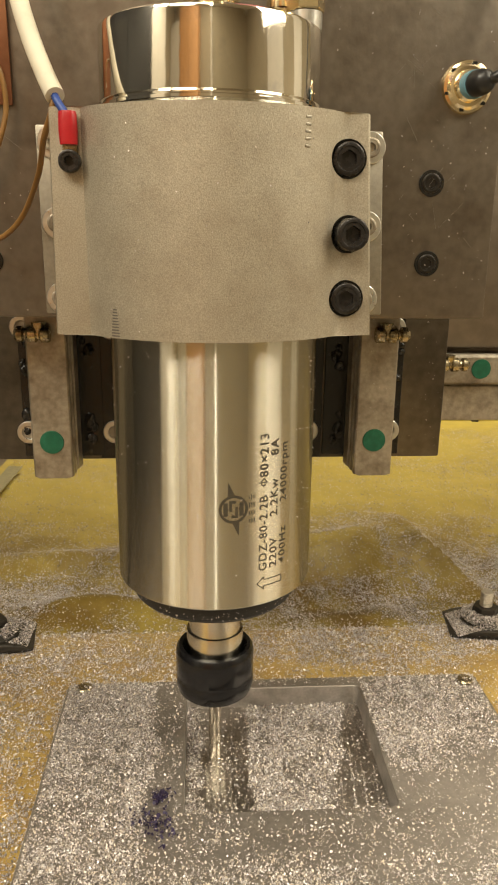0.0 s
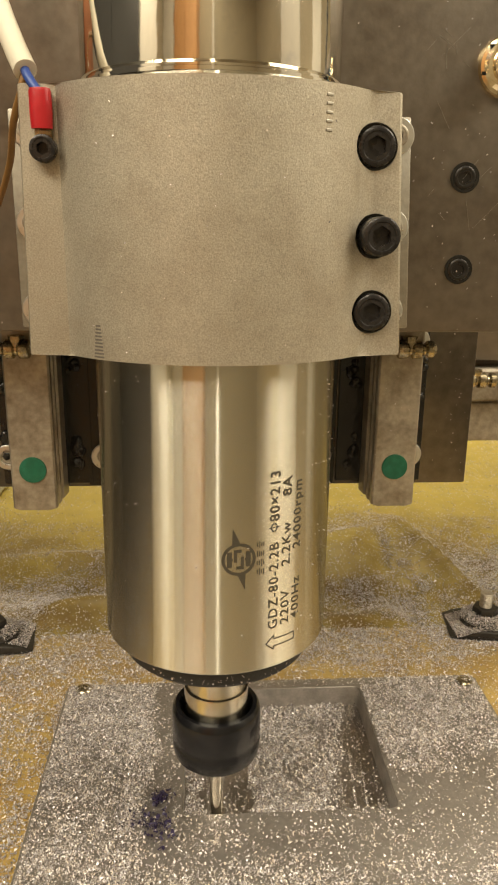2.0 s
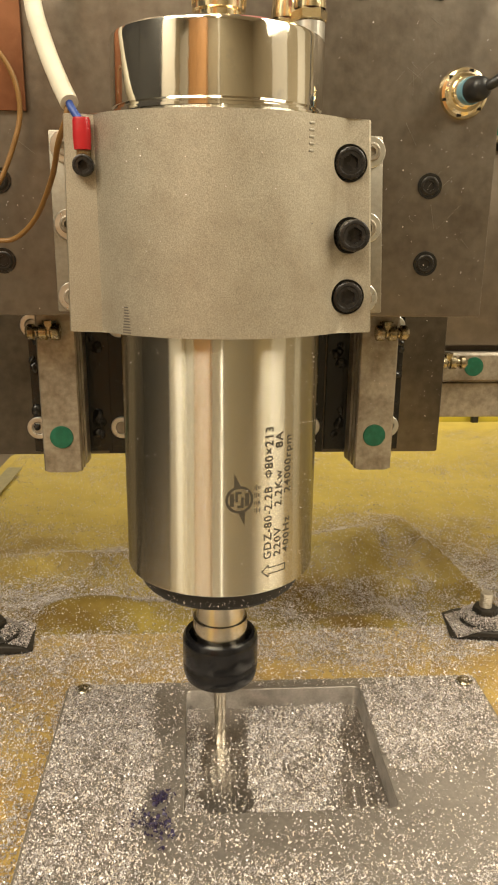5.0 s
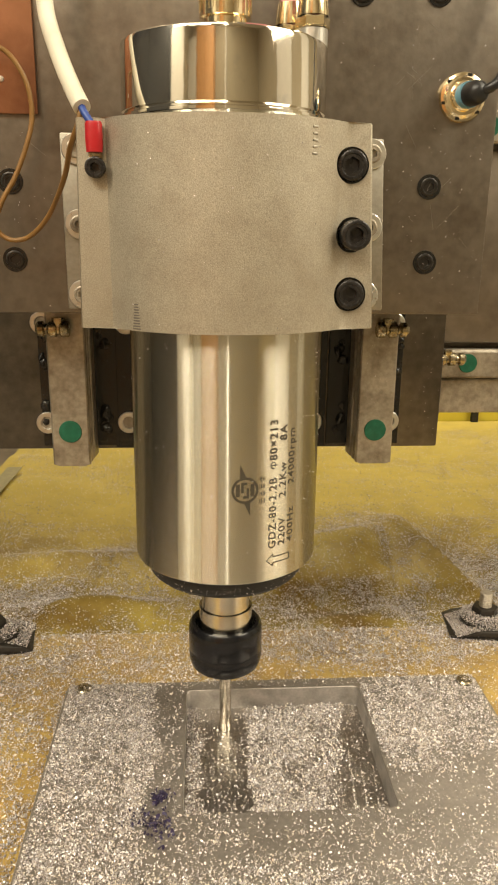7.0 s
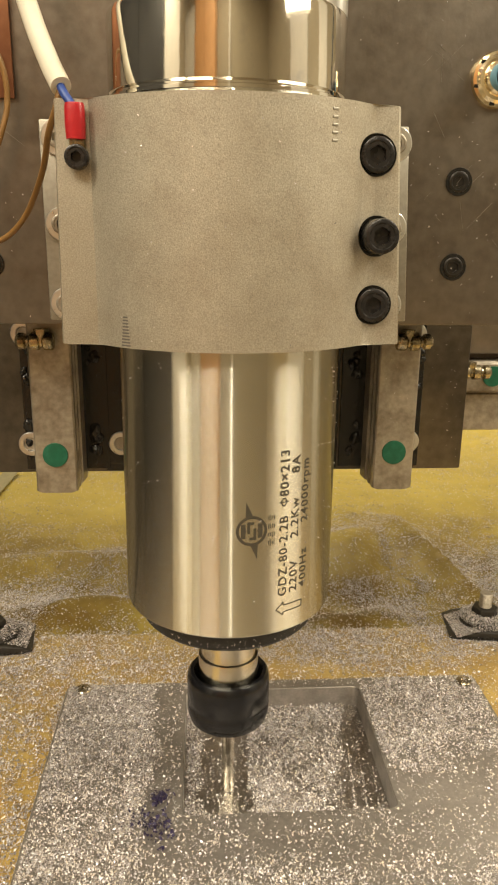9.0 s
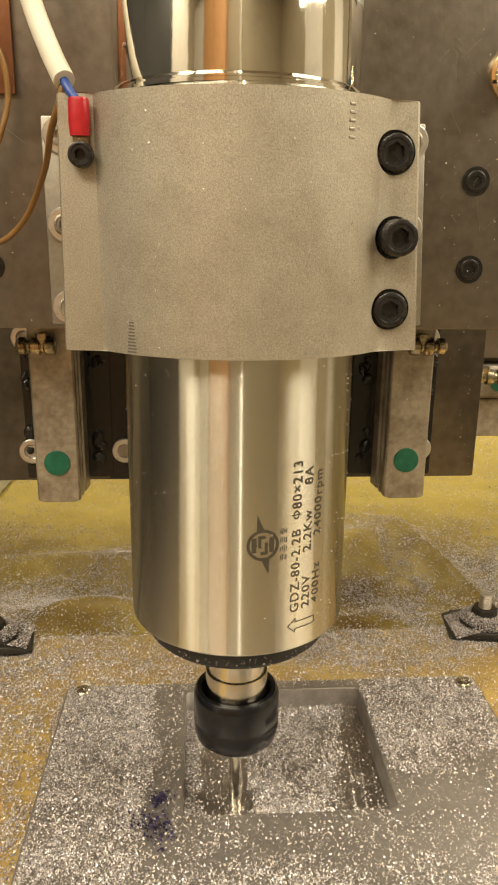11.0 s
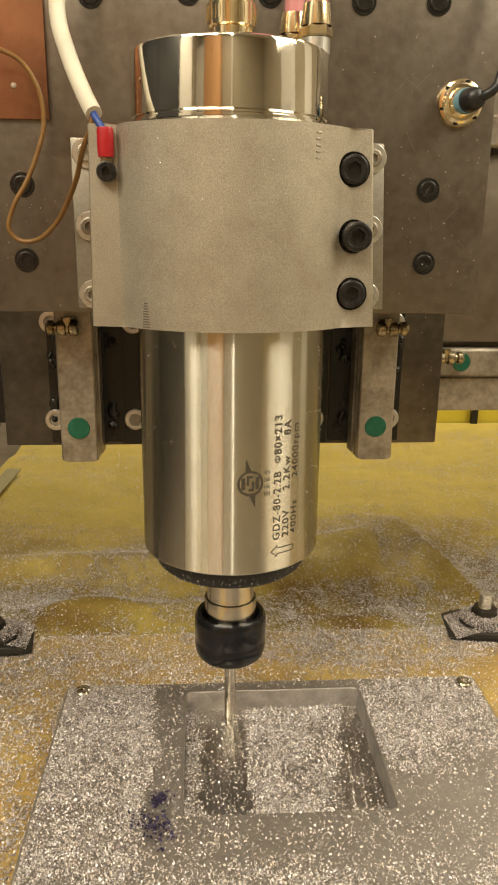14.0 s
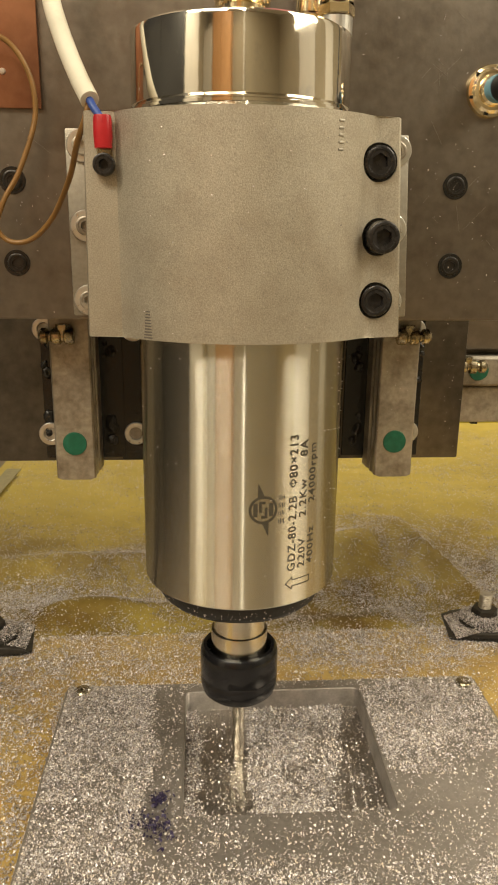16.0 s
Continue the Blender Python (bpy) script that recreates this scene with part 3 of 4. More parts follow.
    for s in (-1, 1):
        bl = part("bearing_block", box(s * 0.124 - 0.03, s * 0.124 + (0.0045 if s > 0 else 0.03) if s > 0 else -0.094, 0.0985, 0.118, Z(-0.108), Z(-0.062), 0.001), BLACK_OXIDE, c, "greasy bearing block")
        nipple(bl, 0.134 * s, 0.110, Z(-0.0715), s)


build_carriage(carriage)


def drilled(solid, holes):
    """The solid with the holes cut out of it."""
    made = []
    for b in (solid, holes):
        bmesh.ops.recalc_face_normals(b, faces=b.faces)
        me = bpy.data.meshes.new("blank")
        b.to_mesh(me)
        b.free()
        made.append(new("blank", me))
    cut = made[0].modifiers.new("cut", "BOOLEAN")
    cut.operation, cut.solver, cut.object = "DIFFERENCE", "EXACT", made[1]
    dg = bpy.context.evaluated_depsgraph_get()
    dg.update()
    me = bpy.data.meshes.new_from_object(made[0].evaluated_get(dg))
    out = bmesh.new()
    out.from_mesh(me)
    bpy.data.meshes.remove(me)
    for ob in made:
        bpy.data.objects.remove(ob)
    return out


def build_bracket(k):
    R, cy = 0.0604, 0.0144  # the bowed front: radius and the y of its axis

    def front(x):
        return cy - math.sqrt(R * R - x * x)

    pts = [(-0.0564, -0.0255), (-0.0558, -0.0270), (-0.0443, -0.0270)]
    for i in range(1, 49):
        x = -0.0443 + (0.0385 + 0.0443) * i / 48
        pts.append((x, front(x)))
    pts += [(0.0402, front(0.0402) + 0.0003), (0.0420, front(0.0420) + 0.0000), (0.0440, -0.0275), (0.0462, -0.0270), (0.0556, -0.0266), (0.0564, -0.0258), (0.0564, 0.0150), (-0.0564, 0.0150)]
    b = prism(pts, Z(-0.0364), Z(0.0383), 0.0006)
    for v in b.verts:  # casting draft of the ears
        t = (v.co.z - Z(-0.0364)) / 0.0747
        if v.co.x > 0.0435:
            v.co.x -= 0.0040 * t * min(1.0, (v.co.x - 0.0435) / 0.008)
        elif v.co.x < -0.05:
            v.co.x += 0.0015 * t
    bolts = ((0.0453, 0.0237, 0.0012), (0.0464, -0.0010, 0.0072), (0.0465, -0.0231, 0.0012))
    holes = bmesh.new()
    for x, z, out in bolts:
        lathe([(0.0, 0.0), (0.0065, 0.0), (0.0065, 0.03), (0.0, 0.03)], 40, facing(x, -0.0258, Z(z)), holes)
    part("clamp_body", drilled(b, holes), CAST, k, "rough sandblasted aluminium body", 28)
    b = box(-0.0690, 0.0714, 0.0200, 0.0318, Z(-0.0340), Z(0.0385), 0.0007)
    for v in b.verts:  # the same draft as the ears
        if v.co.x > 0:
            v.co.x -= 0.0035 * (v.co.z - Z(-0.0340)) / 0.0725
    fl = part("flange", b, MACHINED, k, "machined aluminium flange", 35)
    part("web", box(-0.0563, 0.0520, 0.0150, 0.0199, Z(-0.0338), Z(0.0382)), MACHINED, k)
    for x in (-0.0622, 0.0628):
        for z in (0.0322, 0.0020, -0.0275):
            w = part("washer", annulus(0.0032, 0.0062, 0.0012, facing(x, 0.0199, Z(z))), ZINC, fl, "zinc washer", 35)
            part("screw_head", socket_head(0.0038, 0.0026, 0.0020, 0.0020, facing(x, 0.0195, Z(z))), RAIL, w, "zinc cap screw", 35)
    for x, z, out in bolts:
        # the hole's floor is coloured black to deepen its shade
        cb = part("counterbore", lathe([(0.0, 0.0), (0.0064, 0.0), (0.0064, 0.0010), (0.0061, 0.0010), (0.0061, 0.0004), (0.0, 0.0004)], 40, facing(x, -0.0257, Z(z))), GREASE_AND_RECESS, k, "counterbore floor coloured black for its shade", 35)
        part("clamp_bolt", socket_head(0.0056, 0.0018 + out, 0.0030, 0.0030 if out > 0.005 else 0.0022, facing(x + (0.0004 if out > 0.005 else 0.0), -0.0260, Z(z))), BOLT, cb, "black socket cap bolt", 35)
    # cast-in marks and mill marks
    b = bmesh.new()
    for i in range(5):
        x = 0.0298
        b2 = box(-0.0011, 0.0011, -0.00025, 0.0003, -0.0004, 0.0004, 0.0002)
        b2.transform(pose(x, front(x), Z(0.0265 + 0.0022 * i), 0, 0, math.degrees(math.asin(x / R))))
        merge(b, b2)
    part("stamp_mark", b, MACHINED, k, "row of shallow stamped bars")
    b = bmesh.new()
    for i in range(10):
        x, w = -0.0345, 0.0008 + 0.0001 * (10 - i)
        b2 = box(-w, w, -0.0001, 0.0003, -0.00025, 0.00025)
        b2.transform(pose(x, front(x), Z(-0.0356 + 0.0010 * i), 0, 0, math.degrees(math.asin(x / R))))
        merge(b, b2)
    part("scale_mark", b, material("dark_scale_ink", (0.16, 0.14, 0.12), 0.6, 0.2), k, "small ladder of dark marks")


build_bracket(bracket)


def text_mesh(body, height_m, length, angle, z_start, radius, bold=0.012):
    """Letters laid round a cylinder of that radius, reading upwards, their feet to the right."""
    cu = bpy.data.curves.new("lettering", "FONT")
    cu.body, cu.size, cu.resolution_u, cu.offset, cu.space_character = body, 1.0, 3, bold, 1.14
    ob = bpy.data.objects.new("lettering", cu)
    scene.collection.objects.link(ob)
    dg = bpy.context.evaluated_depsgraph_get()
    dg.update()
    me = bpy.data.meshes.new_from_object(ob.evaluated_get(dg))
    bpy.data.objects.remove(ob)
    b = bmesh.new()
    b.from_mesh(me)
    bpy.data.meshes.remove(me)
    bmesh.ops.triangulate(b, faces=b.faces[:])
    xs = [v.co.x for v in b.verts]
    x0, w = min(xs), max(xs) - min(xs)
    for v in b.verts:
        a = angle - (v.co.y - 0.36) * height_m / radius
        v.co = Vector((radius * math.sin(a), -radius * math.cos(a), z_start + (v.co.x - x0) / w * length))
    return b


def wrapped(polys, radius, z0, angle):
    """Flat outlines (u round the barrel to the right, v up) laid on the barrel."""
    b = bmesh.new()
    for poly in polys:
        vs = [b.verts.new((radius * math.sin(angle + u / radius), -radius * math.cos(angle + u / radius), z0 + v)) for u, v in poly]
        b.faces.new(vs)
    return b


def build_spindle(s):
    part("barrel", lathe([(0.0385, Z(0.0401)), (0.0404, Z(0.0401)), (0.0404, Z(-0.1388)), (0.0401, Z(-0.1394)), (0.0366, Z(-0.1406)), (0.033, Z(-0.1408))], 160), BRUSHED, s, "brushed stainless barrel", 20)
    part("end_cap", lathe([(0.0, Z(0.0671)), (0.0384, Z(0.0671)), (0.0395, Z(0.0664)), (0.0398, Z(0.0652)), (0.0398, Z(0.0428)), (0.0392, Z(0.0422)), (0.0392, Z(0.0416)), (0.0403, Z(0.0412)), (0.0403, Z(0.0402))], 128, Matrix.Translation((-0.0012, 0, 0))), POLISHED, s, "mirror-polished steel end cap", 25)
    part("nose_ring", lathe([(0.0354, Z(-0.1409)), (0.0354, Z(-0.1425)), (0.0346, Z(-0.1472)), (0.0325, Z(-0.1493)), (0.0110, Z(-0.1496))], 96), RUBBER, s, "black nose ring dusted with swarf", 30)
    part("shaft", lathe([(0.0110, Z(-0.1480)), (0.0110, Z(-0.1650)), (0.0115, Z(-0.1694)), (0.0124, Z(-0.1696)), (0.0125, Z(-0.1700)), (0.0125, Z(-0.190))], 64), SHAFT, s, "ground steel spindle shaft", 25)
    nut = part("collet_nut", lathe([(0.0134, Z(-0.186)), (0.0135, Z(-0.1790)), (0.0145, Z(-0.1775)), (0.0160, Z(-0.1776)), (0.0170, Z(-0.1788)), (0.0174, Z(-0.181)), (0.0174, Z(-0.1900)), (0.0172, Z(-0.1905)), (0.0172, Z(-0.1925)), (0.0174, Z(-0.1930)), (0.0172, Z(-0.1965)),
                                   (0.0164, Z(-0.1994)), (0.0150, Z(-0.2008)), (0.0060, Z(-0.2010)), (0.0055, Z(-0.1990)), (0.0030, Z(-0.1990))], 72), NUT_BLACK, s, "smooth black collet nut", 32)
    # two-flute end mill
    b = bmesh.new()
    seg, rows = 32, 60
    rings = []
    for j in range(rows + 1):
        z = -0.199 - 0.0397 * j / rows
        fl = 0.0 if z > -0.212 else min(1.0, (-0.212 - z) / 0.004)
        ring = []
        for k in range(seg):
            a = 2 * math.pi * k / seg
            ph = a - (z + 0.21) * 420
            r = 0.0029 * (1 - 0.03 * fl * (0.5 + 0.5 * math.cos(2 * ph)) ** 2)
            ring.append(b.verts.new((r * math.cos(a), r * math.sin(a), Z(z))))
        rings.append(ring)
    for p, q in zip(rings, rings[1:]):
        for k in range(seg):
            b.faces.new((p[k], p[(k + 1) % seg], q[(k + 1) % seg], q[k]))
    b.faces.new(rings[-1])
    part("end_mill", b, SHAFT, nut, "steel end mill", 40)
    rad = 0.04046
    lines = (("GDZ-80-2.2B", 0.0050, 0.0305, 25.8, -0.1250), ("80\u00d7213", 0.0050, 0.0165, 25.8, -0.0872),
             ("220V", 0.0049, 0.0122, 32.4, -0.1245), ("2.2Kw", 0.0049, 0.0150, 32.4, -0.1035), ("8A", 0.0049, 0.0064, 32.4, -0.0795),
             ("400Hz", 0.0047, 0.0152, 38.8, -0.1240), ("24000rpm", 0.0047, 0.0232, 38.8, -0.0985))
    for txt, h, ln, ang, z in lines:
        part("marking", text_mesh(txt, h, ln, radians(ang), Z(z), rad, 0.022 if z > -0.1 and txt[0] == '8' else 0.012), INK, s, "dark engraved lettering")
    polys = [[(-0.0019, -0.0002), (0.0019, -0.0002), (0.0019, 0.0002), (-0.0019, 0.0002)]]
    for k in range(24):
        a, c = 2 * math.pi * k / 24, 2 * math.pi * (k + 1) / 24
        polys.append([(0.0012 * f * math.cos(w), 0.0016 * f * math.sin(w)) for f, w in ((1.0, a), (1.0, c), (0.68, c), (0.68, a))])
    part("marking", wrapped(polys, rad, Z(-0.0893), radians(25.8)), INK, s, "dark engraved lettering")
    # arrow pointing to the left, outlined
    o = [(-0.0060, 0.0), (-0.0030, 0.0026), (-0.0030, 0.0013), (0.0055, 0.0013), (0.0055, -0.0013), (-0.0030, -0.0013), (-0.0030, -0.0026)]
    cx = sum(p[0] for p in o) / len(o)
    polys = []
    for p, q in zip(o, o[1:] + o[:1]):
        d = Vector((q[0] - p[0], q[1] - p[1])).normalized() * 0.0002
        n = Vector((-d.y, d.x))
        w = [(p[0] + (q[0] - p[0]) * i / 8, p[1] + (q[1] - p[1]) * i / 8) for i in range(9)]
        for g, h in zip(w, w[1:]):
            polys.append([(g[0] + n.x, g[1] + n.y), (g[0] - n.x, g[1] - n.y), (h[0] - n.x, h[1] - n.y), (h[0] + n.x, h[1] + n.y)])
    part("arrow_mark", wrapped(polys, rad, Z(-0.1302), radians(31.0)), INK, s, "engraved outline arrow")
    # round emblem with two points, and a column of small bars
    polys = []
    for k in range(40):
        a, c = 2 * math.pi * k / 40, 2 * math.pi * (k + 1) / 40
        polys.append([(r * math.cos(w), r * math.sin(w)) for r, w in ((0.0055, a), (0.0055, c), (0.0045, c), (0.0045, a))])
    polys += [[(-0.0022, 0.0050), (0.0004, 0.0054), (-0.0020, 0.0106)], [(0.0022, -0.0050), (-0.0004, -0.0054), (0.0020, -0.0106)]]
    for x, y, w, h in ((-0.0030, 0.0, 0.0016, 0.0052), (0.0030, 0.0, 0.0016, 0.0052), (-0.0011, 0.0012, 0.0010, 0.0042), (0.0011, -0.0012, 0.0010, 0.0042), (0.0, 0.0028, 0.0016, 0.0010), (0.0, -0.0028, 0.0016, 0.0010), (0.0, 0.0, 0.0060, 0.0008)):
        polys.append([(x - w / 2, y - h / 2), (x + w / 2, y - h / 2), (x + w / 2, y + h / 2), (x - w / 2, y + h / 2)])
    part("emblem", wrapped(polys, rad, Z(-0.0985), radians(9.0)), INK, s, "round dark emblem")
    polys = []
    random.seed(8)
    for i in range(4):
        for j in range(4):
            v = -0.0050 + 0.0031 * i
            w = random.uniform(0.0006, 0.0012)
            polys.append([(-0.0011 + 0.0007 * j, v - w), (-0.0008 + 0.0007 * j, v - w), (-0.0008 + 0.0007 * j, v + w), (-0.0011 + 0.0007 * j, v + w)])
    part("marking", wrapped(polys, rad, Z(-0.0985), radians(19.0)), INK, s, "column of small dark bars")
    # power connector and coolant fittings on the cap
    con = part("power_connector", lathe([(0.0085, Z(0.0668)), (0.0085, Z(0.0700)), (0.0098, Z(0.0702)), (0.0098, Z(0.0745)), (0.0088, Z(0.0750)), (0.0088, Z(0.0775)), (0.0100, Z(0.0782)), (0.0100, Z(0.0860)), (0.0090, Z(0.0866)), (0.0090, Z(0.110))], 72, Matrix.Translation((-0.0005, 0.004, 0))), GOLD, s, "gilt threaded power connector", 25)
    for z in (Z(0.0708), Z(0.0800)):
        for k in range(30):
            a = 2 * math.pi * k / 30
            if math.sin(a) < 0.4:
                b2 = box(-0.0004, 0.0004, -0.0003, 0.0006, 0, 0.0048 if z > Z(0.075) else 0.0032)
                b2.transform(pose(-0.0005 + 0.0099 * math.cos(a), 0.004 + 0.0099 * math.sin(a), z, 0, 0, math.degrees(a) + 90))
                part("knurl", b2, GOLD, con)
    for x, y, z in ((0.0320, -0.006, 0.0), (0.0255, 0.012, 0.001)):
        f = part("hose_fitting", prism([(x + 0.0066 * math.cos(math.pi * k / 3), y + 0.0066 * math.sin(math.pi * k / 3)) for k in range(6)], Z(0.0730 + z), Z(0.0772 + z), 0.0007), GOLD, s, "gilt brass hose fitting")
        part("collar", lathe([(0.0060, Z(0.0772)), (0.0060, Z(0.0785)), (0.0052, Z(0.0850)), (0.0036, Z(0.0852))], 32, Matrix.Translation((x, y, z))), GOLD, f, "", 30)
        part("stub", lathe([(0.0058, Z(0.0671)), (0.0058, Z(0.0728))], 32, Matrix.Translation((x, y, z))), ZINC, f)
        part("hose", tube([(x, y, Z(0.083 + z)), (x, y + 0.001, Z(0.095)), (x - 0.002, y + 0.004, Z(0.115)), (x - 0.006, y + 0.012, Z(0.14))], 0.0042), PINK_HOSE, f, "translucent pink hose", 60)


build_spindle(spindle)


def build_cable(c):
    part("jacket", tube([(-0.0523, -0.026, Z(0.0415)), (-0.0569, -0.018, Z(0.0499)), (-0.0627, -0.009, Z(0.0630)), (-0.0681, 0.002, Z(0.0789)), (-0.0685, 0.010, Z(0.0930)), (-0.062, 0.014, Z(0.108)), (-0.050, 0.018, Z(0.125))], 0.0032, 18), WHITE_PVC, c, "white cable jacket", 60)
    part("blue_wire", tube([(-0.0531, -0.025, Z(0.0428)), (-0.0512, -0.0275, Z(0.0394)), (-0.0486, -0.0292, Z(0.0356))], 0.0013), BLUE, c, "blue insulated wire", 60)
    part("brown_wire", tube([(-0.0528, -0.025, Z(0.0418)), (-0.0540, -0.025, Z(0.0366)), (-0.0584, -0.018, Z(0.0290)), (-0.0640, -0.003, Z(0.0187)), (-0.0740, 0.013, Z(0.0050)), (-0.0840, 0.019, Z(-0.0035)), (-0.0930, 0.021, Z(-0.0045)), (-0.0978, 0.021, Z(0.0010)),
                            (-0.0945, 0.021, Z(0.0110)), (-0.0885, 0.022, Z(0.0210)), (-0.0830, 0.023, Z(0.0340)), (-0.0803, 0.024, Z(0.0450)), (-0.0815, 0.024, Z(0.0570)), (-0.0870, 0.024, Z(0.0670)), (-0.0941, 0.023, Z(0.0715)), (-0.105, 0.022, Z(0.0740))], 0.00105, 12), BROWN, c, "brown insulated wire", 60)
    lug = part("crimp_lug", lathe([(0.0, Z(0.0368)), (0.0024, Z(0.0366)), (0.0027, Z(0.0357)), (0.0028, Z(0.0304)), (0.0026, Z(0.0264)), (0.0, Z(0.0262))], 24, Matrix.Translation((-0.0481, -0.0294, 0)) @ Matrix.Diagonal((1.12, 0.8, 1, 1))), RED, c, "red heat-shrink lug", 40)
    part("tongue", box(-0.0506, -0.0456, -0.0281, -0.0272, Z(0.0185), Z(0.0275), 0.0003), BRASS, lug)
    part("lug_bolt", socket_head(0.0037, 0.0030, 0.0018, 0.0022, facing(-0.0481, -0.0282, Z(0.0213))), BOLT, lug, "black socket screw", 35)


build_cable(cable)


def build_plug(p):
    x, z = 0.1040, Z(0.0572)
    fl = part("flange", lathe([(0.0, 0.0), (0.0102, 0.0), (0.0104, 0.0008), (0.0099, 0.0020), (0.0088, 0.0024), (0.0082, 0.0030), (0.0076, 0.0036), (0.0064, 0.0038), (0.0060, 0.0056), (0.0052, 0.0064), (0.0, 0.0064)], 48, facing(x, 0.0321, z)), GOLD, p, "gilt flanged socket", 25)
    # raised black bars paint the shade of the flange's slots
    for k in range(6):
        a = math.pi * k / 3 + 0.3
        part("slot", box(x + 0.0090 * math.cos(a) - 0.0009, x + 0.0090 * math.cos(a) + 0.0009, 0.0294, 0.0300, z + 0.0090 * math.sin(a) - 0.0006, z + 0.0090 * math.sin(a) + 0.0006), GREASE_AND_RECESS, fl)
    tilt = pose(x, 0.0275, z, 90, 0, 14)
    part("ring", lathe([(0.0052, 0.0), (0.0054, 0.0), (0.0054, 0.0040), (0.0, 0.0042)], 32, tilt), BLUE_RING, p, "pale blue plastic ring", 30)
    b = lathe([(0.0046, 0.003), (0.0050, 0.0045), (0.0050, 0.0085), (0.0044, 0.0110), (0.003, 0.0125), (0, 0.013)], 32, tilt)
    part("plug_body", b, BLACK_PVC, p, "glossy black plug body", 50)
    part("cord", tube([(x + 0.0025, 0.019, z + 0.0005), (x + 0.0065, 0.0150, z + 0.0015), (x + 0.0105, 0.0150, z + 0.0060), (x + 0.0140, 0.0170, z + 0.0180), (x + 0.0160, 0.0200, z + 0.0320), (x + 0.017, 0.024, z + 0.055), (x + 0.015, 0.03, z + 0.09)], 0.0021), BLACK_PVC, p, "black rubber cord", 60)


build_plug(plug)

# ---- swarf ----
CHIPS = np.random.default_rng(5)


def soft_noise(x, y, scale, seed):
    """Smooth random values on a lattice, blended between its points."""
    grid = np.random.default_rng(int(seed * 10) + 3).uniform(-1, 1, (257, 257))
    u, v = (x * scale + 100.0) % 256, (y * scale + 100.0) % 256
    i, j = u.astype(int), v.astype(int)
    f, g = u - i, v - j
    f, g = f * f * (3 - 2 * f), g * g * (3 - 2 * g)
    return 0.75 * ((grid[i, j] * (1 - f) + grid[i + 1, j] * f) * (1 - g) + (grid[i, j + 1] * (1 - f) + grid[i + 1, j + 1] * f) * g)


def chips(name, x, y, z, size, mat, label, parent=None, normal=None, tilt=0.55, pile=0.0007):
    """Small curled flakes at the given places, each a bent strip of two faces."""
    n = len(x)
    ln = size * CHIPS.uniform(0.5, 1.5, n)
    wd = ln * CHIPS.uniform(0.25, 0.7, n)
    curl = ln * CHIPS.uniform(-0.35, 0.35, n)
    yaw = CHIPS.uniform(0, 2 * np.pi, n)
    up = np.stack([CHIPS.normal(0, tilt, n), CHIPS.normal(0, tilt, n), np.ones(n)], 1)
    up /= np.linalg.norm(up, axis=1)[:, None]
    a = np.stack([np.cos(yaw), np.sin(yaw), np.zeros(n)], 1)
    a -= up * (a * up).sum(1)[:, None]
    a /= np.linalg.norm(a, axis=1)[:, None]
    b = np.cross(up, a)
    base = np.stack([x, y, z + 0.00012 + ln * 0.28 * np.abs(a[:, 2]) + np.abs(CHIPS.normal(0, pile, n))], 1)
    twist = CHIPS.uniform(-0.5, 0.5, n)
    rows = []
    for u, h in ((-0.5, 0.0), (0.0, 1.0), (0.5, 0.0)):
        c = base + a * (u * ln)[:, None] + up * (h * curl)[:, None]
        side = b * (wd * 0.5)[:, None] + up * (twist * u * wd)[:, None]
        rows += [c - side, c + side]
    v = np.stack(rows, 1)
    if normal is not None:
        v = normal(v, base)
    verts = v.reshape(-1, 3)
    k = np.arange(n)[:, None] * 6
    faces = np.concatenate([k + np.array([0, 2, 3, 1]), k + np.array([2, 4, 5, 3])], 0)
    me = bpy.data.meshes.new(name)
    me.vertices.add(len(verts))
    me.vertices.foreach_set("co", verts.astype(np.float32).ravel())
    me.loops.add(faces.size)
    me.loops.foreach_set("vertex_index", faces.astype(np.int32).ravel())
    me.polygons.add(len(faces))
    me.polygons.foreach_set("loop_start", np.arange(0, faces.size, 4, dtype=np.int32))
    me.update(calc_edges=True)
    me.validate()
    me.materials.append(mat)
    ob = new(name, me)
    if parent:
        ob.parent = parent
    return tagged(ob, label, "" if parent else "metal swarf", kind="stuff")


def ease(v, a, b):
    t = np.clip((v - a) / (b - a), 0, 1)
    return t * t * (3 - 2 * t)


def strew(n, x0, x1, y0, y1, keep):
    x, y = CHIPS.uniform(x0, x1, n), CHIPS.uniform(y0, y1, n)
    clump = 0.40 + 0.60 * ease(soft_noise(x, y, 190, 3.0) + 0.6 * soft_noise(x, y, 420, 3.3), -0.28, 0.22)
    k = CHIPS.uniform(0, 1, n) < keep(x, y) * clump
    return x[k], y[k]


